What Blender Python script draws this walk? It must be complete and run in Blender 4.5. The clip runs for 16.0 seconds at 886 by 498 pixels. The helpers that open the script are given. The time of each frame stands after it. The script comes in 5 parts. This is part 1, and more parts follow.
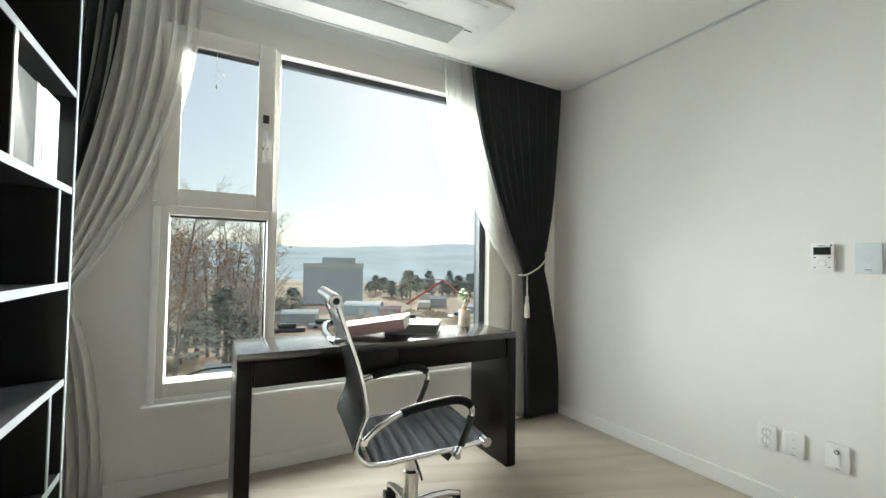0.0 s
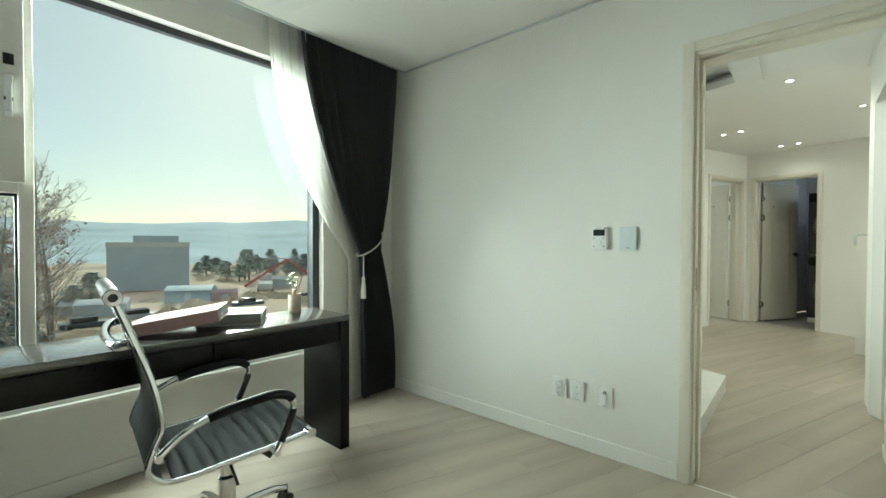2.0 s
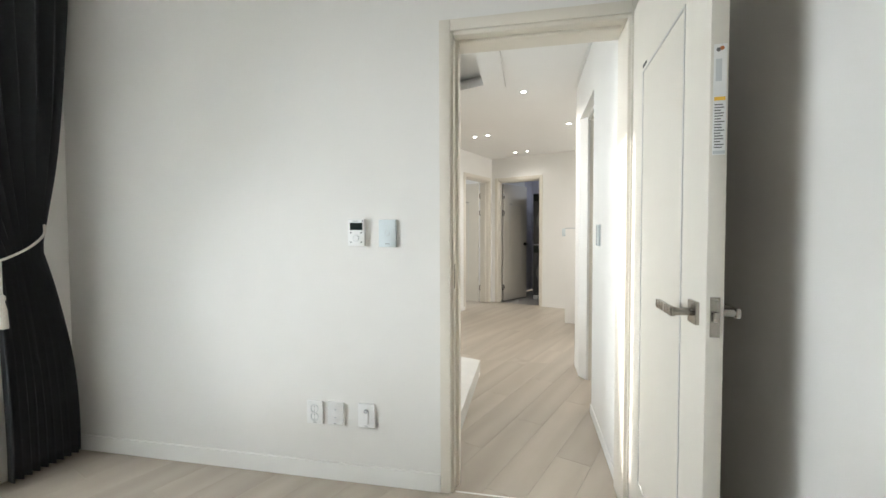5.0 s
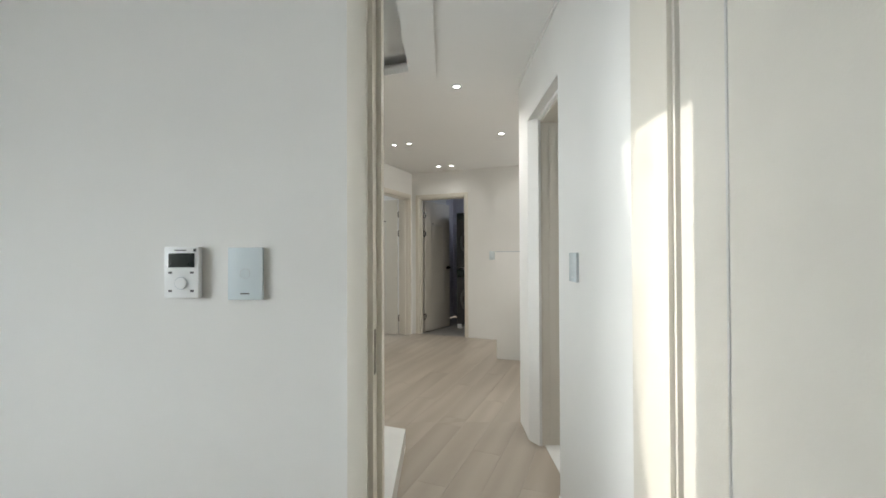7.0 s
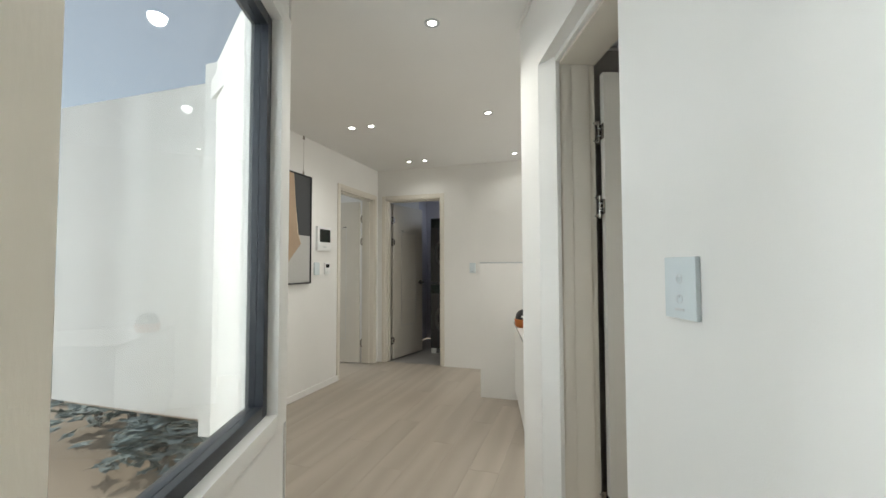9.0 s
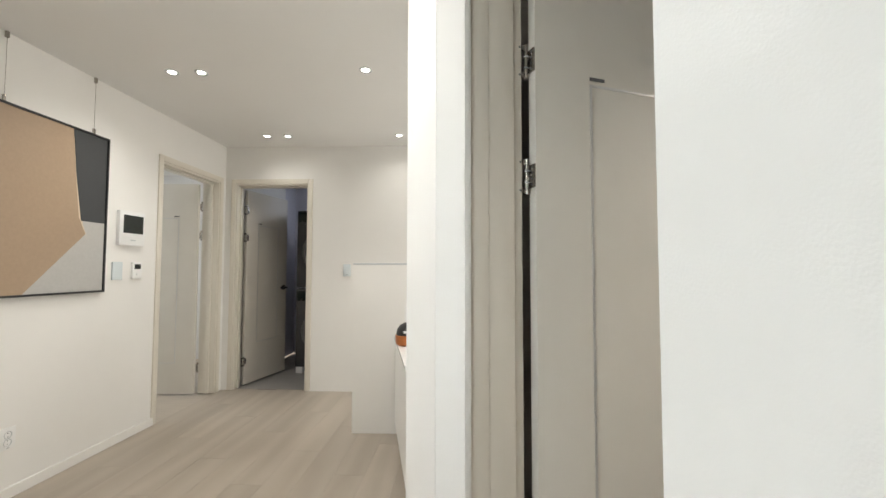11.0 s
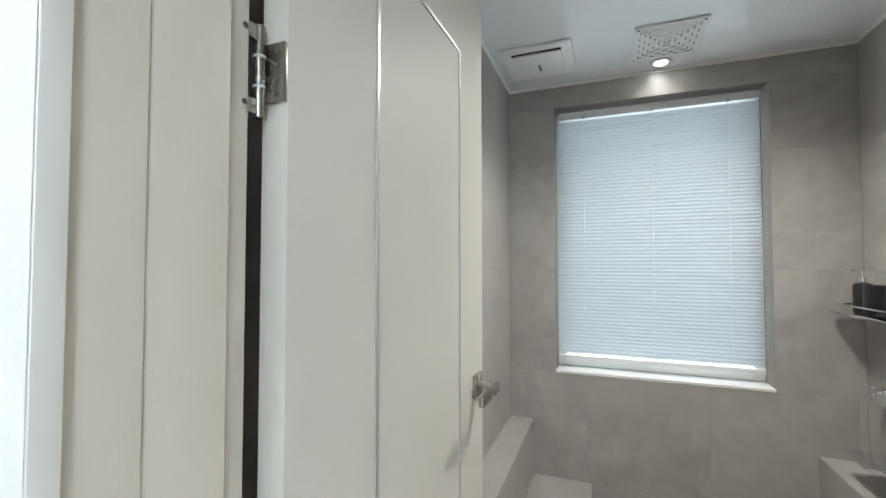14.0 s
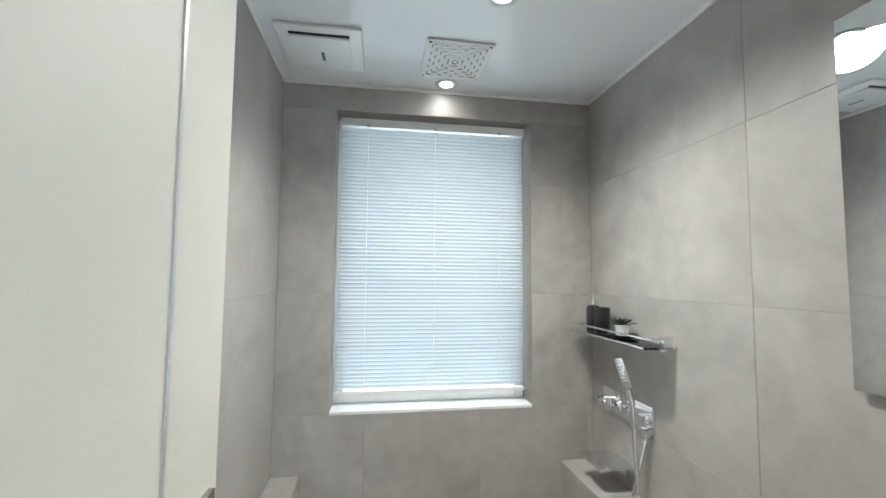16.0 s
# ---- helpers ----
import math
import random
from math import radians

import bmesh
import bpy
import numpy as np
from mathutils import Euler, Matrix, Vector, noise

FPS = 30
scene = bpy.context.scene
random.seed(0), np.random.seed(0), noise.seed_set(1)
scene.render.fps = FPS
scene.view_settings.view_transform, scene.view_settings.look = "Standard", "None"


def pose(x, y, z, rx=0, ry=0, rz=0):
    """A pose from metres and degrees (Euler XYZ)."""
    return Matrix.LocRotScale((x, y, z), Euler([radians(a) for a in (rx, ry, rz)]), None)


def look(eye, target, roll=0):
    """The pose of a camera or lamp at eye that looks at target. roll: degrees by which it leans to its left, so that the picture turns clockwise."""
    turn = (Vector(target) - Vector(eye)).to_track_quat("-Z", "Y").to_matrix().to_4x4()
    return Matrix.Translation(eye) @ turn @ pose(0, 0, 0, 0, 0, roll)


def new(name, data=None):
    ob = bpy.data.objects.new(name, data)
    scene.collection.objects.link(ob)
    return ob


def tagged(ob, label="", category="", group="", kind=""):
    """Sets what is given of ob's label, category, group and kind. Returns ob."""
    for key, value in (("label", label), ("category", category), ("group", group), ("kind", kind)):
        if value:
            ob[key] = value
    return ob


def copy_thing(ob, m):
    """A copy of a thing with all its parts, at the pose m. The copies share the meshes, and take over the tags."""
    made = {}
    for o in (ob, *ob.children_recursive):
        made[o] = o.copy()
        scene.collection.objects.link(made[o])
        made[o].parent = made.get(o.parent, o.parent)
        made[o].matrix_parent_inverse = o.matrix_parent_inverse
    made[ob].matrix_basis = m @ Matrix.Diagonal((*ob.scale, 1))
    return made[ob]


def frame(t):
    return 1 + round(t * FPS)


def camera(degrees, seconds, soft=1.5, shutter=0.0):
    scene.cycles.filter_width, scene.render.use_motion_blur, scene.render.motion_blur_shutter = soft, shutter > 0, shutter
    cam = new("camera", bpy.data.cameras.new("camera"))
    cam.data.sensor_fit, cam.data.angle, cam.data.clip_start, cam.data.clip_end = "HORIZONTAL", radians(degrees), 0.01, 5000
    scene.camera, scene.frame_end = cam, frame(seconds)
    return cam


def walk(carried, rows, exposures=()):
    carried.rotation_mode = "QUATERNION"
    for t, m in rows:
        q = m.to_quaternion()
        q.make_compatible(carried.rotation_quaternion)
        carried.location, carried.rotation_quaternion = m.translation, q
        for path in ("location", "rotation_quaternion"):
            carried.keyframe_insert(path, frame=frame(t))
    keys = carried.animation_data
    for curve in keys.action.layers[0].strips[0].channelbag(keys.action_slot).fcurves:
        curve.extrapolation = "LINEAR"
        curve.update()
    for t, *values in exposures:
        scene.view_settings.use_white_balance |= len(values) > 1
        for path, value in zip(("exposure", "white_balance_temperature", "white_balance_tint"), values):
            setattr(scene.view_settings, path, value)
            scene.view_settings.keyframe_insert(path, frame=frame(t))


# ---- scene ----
cam = camera(92.8, 16.0)
PATH = [
    (0, (0.047, 0.07, 1.145), (-1.702, 1.036, 1.214), 0.8),
    (0.5, (0.035, 0.069, 1.146), (-1.612, 1.203, 1.192), 0.7),
    (1, (0.041, 0.095, 1.159), (-1.51, 1.357, 1.174), 0.5),
    (1.5, (0.06, 0.138, 1.17), (-1.387, 1.519, 1.157), 0.3),
    (2, (0.077, 0.164, 1.172), (-1.229, 1.678, 1.138), 0.2),
    (2.5, (0.081, 0.186, 1.168), (-1.068, 1.823, 1.12), 0.1),
    (3, (0.075, 0.221, 1.165), (-0.931, 1.948, 1.1), 0.1),
    (3.5, (0.061, 0.261, 1.173), (-0.801, 2.064, 1.101), -0.0),
    (4, (0.042, 0.335, 1.174), (-0.661, 2.206, 1.099), -0.1),
    (4.5, (0.017, 0.47, 1.186), (-0.528, 2.392, 1.111), -0.1),
    (5, (0.003, 0.618, 1.188), (-0.394, 2.577, 1.117), -0.2),
    (7.5, (-0.187, 1.701, 1.245), (-0.145, 3.7, 1.295), -0.2),
    (8, (-0.197, 1.958, 1.239), (-0.139, 3.956, 1.311), -0.2),
    (10.5, (0.037, 3.027, 1.21), (0.501, 4.97, 1.307), 0.0),
    (11, (0.056, 3.175, 1.221), (0.72, 5.059, 1.316), 0.1),
    (11.5, (0.074, 3.298, 1.224), (0.992, 5.072, 1.318), 0.1),
    (12, (0.126, 3.434, 1.236), (1.281, 5.064, 1.323), -0.1),
    (12.5, (0.169, 3.554, 1.246), (1.516, 5.03, 1.327), -0.1),
    (13, (0.196, 3.683, 1.256), (1.718, 4.979, 1.329), 0.1),
    (13.5, (0.229, 3.781, 1.264), (1.939, 4.817, 1.334), 0.3),
    (14, (0.317, 3.843, 1.274), (2.179, 4.57, 1.338), 0.0),
    (14.5, (0.416, 3.872, 1.296), (2.369, 4.295, 1.375), 0.3),
    (15, (0.51, 3.888, 1.314), (2.503, 4.032, 1.41), 0.3),
    (15.5, (0.59, 3.896, 1.315), (2.583, 3.788, 1.435), 0.4),
    (16, (0.647, 3.905, 1.317), (2.619, 3.599, 1.453), 0.5),
]
EXPOSURES = [
    (0, 1.22, 6600, 3), (1.0, 1.1, 6600, -5), (1.5, 1.0, 6550, -11), (2.5, 0.97, 6550, -13), (3.2, 1.05, 6550, -6), (3.6, 1.2, 6550, 0), (5, 1.36, 6450, 8), (7.2, 0.72, 6350, 7), (8, 0.55, 6350, 6),
    (10.5, 1.15, 6500, 6), (11.5, 1.15, 6550, 12), (12.5, 1.15, 6050, 4), (14, 1.45, 5850, 5), (16, 1.72, 5700, 3),
]
walk(cam, [(t, look(eye, target, roll)) for t, eye, target, roll in PATH], EXPOSURES)

# ---------------------------------------------------------------- light
SUN_HEADING, SUN_HEIGHT = radians(66), radians(24)      # left of +y, above the horizon
to_sun = Vector((-math.sin(SUN_HEADING) * math.cos(SUN_HEIGHT), math.cos(SUN_HEADING) * math.cos(SUN_HEIGHT), math.sin(SUN_HEIGHT)))
world = bpy.data.worlds.new("sky")
scene.world = world
world.use_nodes = True
wn = world.node_tree
sky = wn.nodes.new("ShaderNodeTexSky")
sky.sky_type, sky.sun_disc = "NISHITA", False
sky.sun_elevation, sky.sun_rotation = SUN_HEIGHT, -SUN_HEADING
sky.air_density, sky.dust_density, sky.ozone_density = 1.0, 0.35, 1.0
wn.nodes["Background"].inputs["Strength"].default_value = 0.065
veil = wn.nodes.new("ShaderNodeMix")          # thin bright haze over the whole sky
veil.data_type = "RGBA"
veil.inputs[0].default_value, veil.inputs[7].default_value = 0.55, (7.1, 7.2, 7.35, 1)
wn.links.new(sky.outputs[0], veil.inputs[6])
wn.links.new(veil.outputs[2], wn.nodes["Background"].inputs["Color"])
sun = new("sun", bpy.data.lights.new("sun", "SUN"))
sun.data.energy, sun.data.angle, sun.data.color = 1.8, radians(0.55), (1.0, 0.94, 0.85)
sun.matrix_world = look(to_sun * 20, (0, 0, 0))


def area_lamp(name, eye, target, wide, high, power, colour=(0.93, 0.97, 1.0)):
    """An added area lamp: sky light at a window, or fill for a room."""
    lamp = new(name, bpy.data.lights.new(name, "AREA"))
    lamp.data.shape, lamp.data.size, lamp.data.size_y = "RECTANGLE", wide, high
    lamp.data.energy, lamp.data.color = power, colour
    lamp.matrix_world = look(eye, target)
    return lamp


STUDY_SKY, NOOK_SKY, BATH_SKY = 120.0, 5.0, 6.0
HALL_LAMP, BATH_LAMP = 9.0, 32.0
# Added lamps, out of view outside the window, strengthen the study's sky light.
area_lamp("study_sky_side", (-9.0, -2.4, 2.4), (-1.0, 0.9, 1.2), 3.2, 3.0, STUDY_SKY * 2.1)
area_lamp("study_sky_north", (-3.5, 3.8, 1.9), (-4.7, 0.8, 1.5), 1.4, 2.6, STUDY_SKY * 3.4)
area_lamp("study_sky_high", (-3.5, 0.9, 3.55), (-1.5, 0.9, 1.0), 2.8, 1.6, STUDY_SKY * 0.9)
area_lamp("nook_sky", (-1.15, 3.15, 1.55), (0.4, 3.15, 1.4), 0.7, 1.6, NOOK_SKY)
# No source known here: added lamps inside the laundry and side room brighten them.
area_lamp("laundry_fill", (0.87, 8.8, 2.1), (-0.3, 8.83, 1.2), 0.5, 0.5, 1.8, (0.80, 0.86, 1.0))
area_lamp("side_room_fill", (-2.82, 8.31, 1.5), (0.02, 7.19, 1.3), 1.2, 1.4, 13.0)
area_lamp("bath_sky", (2.97, 3.617, 1.4), (0, 3.617, 1.4), 0.95, 1.4, BATH_SKY, (0.93, 0.97, 1.0))
# Fill lamp added at an assumed, unseen east window to brighten the living hall.
area_lamp("living_fill", (3.966, 5.34, 1.55), (0.246, 6.81, 1.4), 1.2, 1.35, 19.0, (1.0, 0.97, 0.92))


# ---------------------------------------------------------------- materials
def material(name, colour, rough=0.6, metal=0.0, vary=0.0, scale=8.0, bump=0.0, bump_scale=60.0, coat=0.0, stretch=(1, 1, 1), spec=0.5):
    m = bpy.data.materials.new(name)
    m.use_nodes = True
    n, l = m.node_tree.nodes, m.node_tree.links
    p = n["Principled BSDF"]
    p.inputs["Base Color"].default_value = (*colour, 1)
    p.inputs["Roughness"].default_value, p.inputs["Metallic"].default_value = rough, metal
    p.inputs["Coat Weight"].default_value = coat
    p.inputs["Specular IOR Level"].default_value = spec
    co = n.new("ShaderNodeTexCoord")
    mp = n.new("ShaderNodeMapping")
    mp.inputs["Scale"].default_value = stretch
    l.new(co.outputs["Object"], mp.inputs["Vector"])
    if vary:
        t = n.new("ShaderNodeTexNoise")
        t.inputs["Scale"].default_value, t.inputs["Detail"].default_value = scale, 6
        l.new(mp.outputs[0], t.inputs["Vector"])
        r = n.new("ShaderNodeValToRGB")
        r.color_ramp.elements[0].position, r.color_ramp.elements[1].position = 0.3, 0.7
        r.color_ramp.elements[0].color = (*[c * (1 - vary) for c in colour], 1)
        r.color_ramp.elements[1].color = (*[min(1, c * (1 + vary)) for c in colour], 1)
        l.new(t.outputs["Fac"], r.inputs["Fac"])
        l.new(r.outputs["Color"], p.inputs["Base Color"])
        q = n.new("ShaderNodeMapRange")
        q.inputs["To Min"].default_value, q.inputs["To Max"].default_value = max(0, rough - 0.06), min(1, rough + 0.06)
        l.new(t.outputs["Fac"], q.inputs["Value"])
        l.new(q.outputs[0], p.inputs["Roughness"])
    if bump:
        t = n.new("ShaderNodeTexNoise")
        t.inputs["Scale"].default_value, t.inputs["Detail"].default_value = bump_scale, 4
        l.new(mp.outputs[0], t.inputs["Vector"])
        b = n.new("ShaderNodeBump")
        b.inputs["Strength"].default_value, b.inputs["Distance"].default_value = bump, 0.004
        l.new(t.outputs["Fac"], b.inputs["Height"])
        l.new(b.outputs[0], p.inputs["Normal"])
    return m


def glowing(name, colour, strength):
    m = material(name, colour)
    p = m.node_tree.nodes["Principled BSDF"]
    p.inputs["Emission Color"].default_value = (*colour, 1)
    p.inputs["Emission Strength"].default_value = strength
    return m


def glass(name, tint=(1, 1, 1), rough=0.0):
    m = bpy.data.materials.new(name)
    m.use_nodes = True
    p = m.node_tree.nodes["Principled BSDF"]
    p.inputs["Base Color"].default_value = (*tint, 1)
    p.inputs["Roughness"].default_value, p.inputs["IOR"].default_value = rough, 1.45
    p.inputs["Transmission Weight"].default_value = 1.0
    return m


def sheer_cloth(name, colour, clear, through_share=0.68):
    m = bpy.data.materials.new(name)
    m.use_nodes = True
    n, l = m.node_tree.nodes, m.node_tree.links
    d, t, c = n.new("ShaderNodeBsdfDiffuse"), n.new("ShaderNodeBsdfTranslucent"), n.new("ShaderNodeBsdfTransparent")
    for b in (d, t):
        b.inputs["Color"].default_value = (*colour, 1)
    x, y = n.new("ShaderNodeMixShader"), n.new("ShaderNodeMixShader")
    x.inputs[0].default_value, y.inputs[0].default_value = through_share, clear
    l.new(d.outputs[0], x.inputs[1]), l.new(t.outputs[0], x.inputs[2])
    l.new(x.outputs[0], y.inputs[1]), l.new(c.outputs[0], y.inputs[2])
    l.new(y.outputs[0], n["Material Output"].inputs["Surface"])
    return m


def plank_wood(name, dark, light):
    """Long cathedral grain along the plank's own x, shifted from plank to plank."""
    m = bpy.data.materials.new(name)
    m.use_nodes = True
    n, l = m.node_tree.nodes, m.node_tree.links
    p = n["Principled BSDF"]
    co, info, mp = n.new("ShaderNodeTexCoord"), n.new("ShaderNodeObjectInfo"), n.new("ShaderNodeMapping")
    mul = n.new("ShaderNodeVectorMath")
    mul.operation = "MULTIPLY_ADD"
    mul.inputs[1].default_value = (37, 11, 5)
    l.new(info.outputs["Random"], mul.inputs[0])
    l.new(co.outputs["Object"], mul.inputs[2])
    mp.inputs["Scale"].default_value = (0.9, 5.0, 1)
    l.new(mul.outputs[0], mp.inputs["Vector"])
    w = n.new("ShaderNodeTexWave")
    w.wave_type, w.bands_direction = "RINGS", "Y"
    w.inputs["Scale"].default_value, w.inputs["Distortion"].default_value = 0.35, 9.0
    w.inputs["Detail"].default_value, w.inputs["Detail Scale"].default_value = 2, 0.8
    l.new(mp.outputs[0], w.inputs["Vector"])
    f = n.new("ShaderNodeTexNoise")
    f.inputs["Scale"].default_value, f.inputs["Detail"].default_value = 4, 8
    l.new(mp.outputs[0], f.inputs["Vector"])
    mix = n.new("ShaderNodeMix")
    mix.inputs[0].default_value = 0.62
    l.new(w.outputs["Fac"], mix.inputs[2]), l.new(f.outputs["Fac"], mix.inputs[3])
    r = n.new("ShaderNodeValToRGB")
    r.color_ramp.elements[0].position, r.color_ramp.elements[1].position = 0.12, 0.82
    r.color_ramp.elements[0].color, r.color_ramp.elements[1].color = (*dark, 1), (*light, 1)
    l.new(mix.outputs[0], r.inputs["Fac"])
    h = n.new("ShaderNodeHueSaturation")
    v = n.new("ShaderNodeMapRange")
    v.inputs["To Min"].default_value, v.inputs["To Max"].default_value = 0.94, 1.05
    l.new(info.outputs["Random"], v.inputs["Value"])
    l.new(v.outputs[0], h.inputs["Value"]), l.new(r.outputs["Color"], h.inputs["Color"])
    l.new(h.outputs[0], p.inputs["Base Color"])
    q = n.new("ShaderNodeMapRange")
    q.inputs["To Min"].default_value, q.inputs["To Max"].default_value = 0.34, 0.5
    l.new(f.outputs["Fac"], q.inputs["Value"]), l.new(q.outputs[0], p.inputs["Roughness"])
    b = n.new("ShaderNodeBump")
    b.inputs["Strength"].default_value, b.inputs["Distance"].default_value = 0.12, 0.002
    l.new(mix.outputs[0], b.inputs["Height"]), l.new(b.outputs[0], p.inputs["Normal"])
    return m


def stone_tile(name, dark, light, rough):
    """Cloudy porcelain, shifted from tile to tile."""
    m = bpy.data.materials.new(name)
    m.use_nodes = True
    n, l = m.node_tree.nodes, m.node_tree.links
    p = n["Principled BSDF"]
    co, info = n.new("ShaderNodeTexCoord"), n.new("ShaderNodeObjectInfo")
    mul = n.new("ShaderNodeVectorMath")
    mul.operation = "MULTIPLY_ADD"
    mul.inputs[1].default_value = (19, 23, 7)
    l.new(info.outputs["Random"], mul.inputs[0]), l.new(co.outputs["Object"], mul.inputs[2])
    a, b = n.new("ShaderNodeTexNoise"), n.new("ShaderNodeTexNoise")
    a.inputs["Scale"].default_value, a.inputs["Detail"].default_value, a.inputs["Distortion"].default_value = 2.2, 7, 1.4
    b.inputs["Scale"].default_value, b.inputs["Detail"].default_value = 14, 8
    l.new(mul.outputs[0], a.inputs["Vector"]), l.new(mul.outputs[0], b.inputs["Vector"])
    mix = n.new("ShaderNodeMix")
    mix.inputs[0].default_value = 0.3
    l.new(a.outputs["Fac"], mix.inputs[2]), l.new(b.outputs["Fac"], mix.inputs[3])
    r = n.new("ShaderNodeValToRGB")
    r.color_ramp.elements[0].position, r.color_ramp.elements[1].position = 0.34, 0.66
    r.color_ramp.elements[0].color, r.color_ramp.elements[1].color = (*dark, 1), (*light, 1)
    l.new(mix.outputs[0], r.inputs["Fac"]), l.new(r.outputs["Color"], p.inputs["Base Color"])
    q = n.new("ShaderNodeMapRange")
    q.inputs["To Min"].default_value, q.inputs["To Max"].default_value = rough - 0.07, rough + 0.1
    l.new(b.outputs["Fac"], q.inputs["Value"]), l.new(q.outputs[0], p.inputs["Roughness"])
    e = n.new("ShaderNodeBump")
    e.inputs["Strength"].default_value, e.inputs["Distance"].default_value = 0.06, 0.002
    l.new(b.outputs["Fac"], e.inputs["Height"]), l.new(e.outputs[0], p.inputs["Normal"])
    return m


WALL = material("white wallpaper", (0.76, 0.745, 0.715), 0.75, vary=0.015, scale=3, bump=0.1, bump_scale=320)
HALL_WALL = material("white hall wallpaper", (0.80, 0.785, 0.755), 0.75, vary=0.015, scale=3, bump=0.1, bump_scale=320)
CEILING = material("white ceiling paper", (0.80, 0.79, 0.77), 0.85, vary=0.01, scale=2, bump=0.2, bump_scale=200)
TRIM = material("white painted trim", (0.80, 0.79, 0.76), 0.45, vary=0.01, scale=5)
CASING = material("beige door frame film", (0.70, 0.655, 0.575), 0.42, vary=0.012, scale=5, bump=0.06, bump_scale=120, stretch=(2, 2, 0.5))
DOOR = material("light grey beige door film", (0.66, 0.625, 0.56), 0.55, vary=0.02, scale=6, bump=0.1, bump_scale=150)
FRAME = material("ivory window profile", (0.72, 0.70, 0.65), 0.35, vary=0.01, scale=4)
DARK = material("black gasket", (0.03, 0.035, 0.045), 0.45, vary=0.1, scale=20)
BLACK = material("black desk laminate", (0.007, 0.0065, 0.007), 0.3, vary=0.15, scale=30, bump=0.05, bump_scale=120, spec=0.18)
BLACK_BOARD = material("black bookcase laminate", (0.014, 0.014, 0.016), 0.38, vary=0.08, scale=12, spec=0.35)
BLACK_TOP = material("polished black desk top", (0.012, 0.0115, 0.012), 0.24, vary=0.02, scale=3, coat=0.5, spec=1.0)
BEAD = material("silver panel bead", (0.62, 0.61, 0.59), 0.35, 0.6, vary=0.03, scale=10)
STEEL = material("satin nickel", (0.40, 0.375, 0.34), 0.26, 1.0, vary=0.06, scale=40)
CHROME = material("chrome", (0.85, 0.86, 0.88), 0.06, 1.0, vary=0.02, scale=15)
MIRROR = material("mirror silver", (0.9, 0.92, 0.92), 0.01, 1.0)
GLASS = glass("tinted window glass", (0.74, 0.785, 0.80))
PLASTIC = material("white switch plastic", (0.80, 0.80, 0.79), 0.3, vary=0.01, scale=10)
GREY_PLASTIC = material("grey glass panel", (0.66, 0.72, 0.74), 0.12, vary=0.01, scale=10)
FLOOR = material("pale oak plank", (0.44, 0.385, 0.32), 0.38, vary=0.12, scale=5, bump=0.08, bump_scale=50, stretch=(1, 9, 1))
STONE = material("white sill stone", (0.80, 0.80, 0.78), 0.25, vary=0.03, scale=6)
TILE = material("taupe porcelain", (0.30, 0.275, 0.25), 0.32, vary=0.12, scale=2.5, bump=0.06, bump_scale=40)
BATH_CEILING = material("glossy white ceiling panel", (0.78, 0.79, 0.80), 0.12, vary=0.01, scale=3)
CURTAIN = material("charcoal curtain cloth", (0.035, 0.037, 0.043), 0.9, vary=0.12, scale=90, bump=0.3, bump_scale=400)
SHEER = sheer_cloth("white sheer voile", (0.95, 0.945, 0.92), 0.12, 0.55)
SLAT = sheer_cloth("white blind slat", (0.84, 0.86, 0.87), 0.0, 0.4)
PLANK = plank_wood("pale greige oak", (0.345, 0.295, 0.238), (0.42, 0.368, 0.305))
PORCELAIN = stone_tile("taupe porcelain tile", (0.315, 0.293, 0.27), (0.43, 0.406, 0.38), 0.36)
GROUT = material("grey grout", (0.27, 0.25, 0.23), 0.9, vary=0.05, scale=30)
LEATHER = material("black leather", (0.014, 0.016, 0.019), 0.42, vary=0.2, scale=60, bump=0.25, bump_scale=300, spec=0.12)
RUBBER = material("black plastic", (0.012, 0.012, 0.013), 0.42, vary=0.15, scale=50)
# Window glare on the black bookcase edges, put into a pale colour.
EDGE_GLARE = material("grey blue window glare", (0.36, 0.39, 0.41), 0.3, vary=0.03, scale=10)
EDGE = material("pale grey edge band", (0.55, 0.57, 0.58), 0.3, vary=0.03, scale=10)
PINK = material("dusty pink book cloth", (0.360, 0.216, 0.222), 0.6, vary=0.05, scale=50, bump=0.2, bump_scale=300)
PALE_COVER = material("pale grey book cloth", (0.420, 0.420, 0.406), 0.6, vary=0.05, scale=50, bump=0.2, bump_scale=300)
DARK_COVER = material("charcoal book cloth", (0.05, 0.052, 0.058), 0.55, vary=0.1, scale=50)
PAGES = material("book pages", (0.60, 0.59, 0.56), 0.8, vary=0.12, scale=6, stretch=(1, 1, 60))
TERRAZZO = material("cream ribbed stone pot", (0.66, 0.56, 0.44), 0.5, vary=0.08, scale=40, bump=0.2, bump_scale=120)
BOOK_BLOCK = material("grey album leaves", (0.24, 0.24, 0.235), 0.8, vary=0.15, scale=6, stretch=(1, 1, 60))
LEAF = material("fresh green leaf", (0.16, 0.33, 0.07), 0.4, vary=0.3, scale=30)
DEEP_LEAF = material("dark succulent leaf", (0.02, 0.04, 0.025), 0.45, vary=0.3, scale=30)
SCREEN = material("dark display", (0.012, 0.018, 0.016), 0.12, vary=0.1, scale=20)
INK = material("grey print", (0.10, 0.10, 0.10), 0.6)
AMBER = material("amber print", (0.80, 0.48, 0.06), 0.6)
PAPER = material("white sticker paper", (0.78, 0.78, 0.77), 0.6, vary=0.01, scale=20)
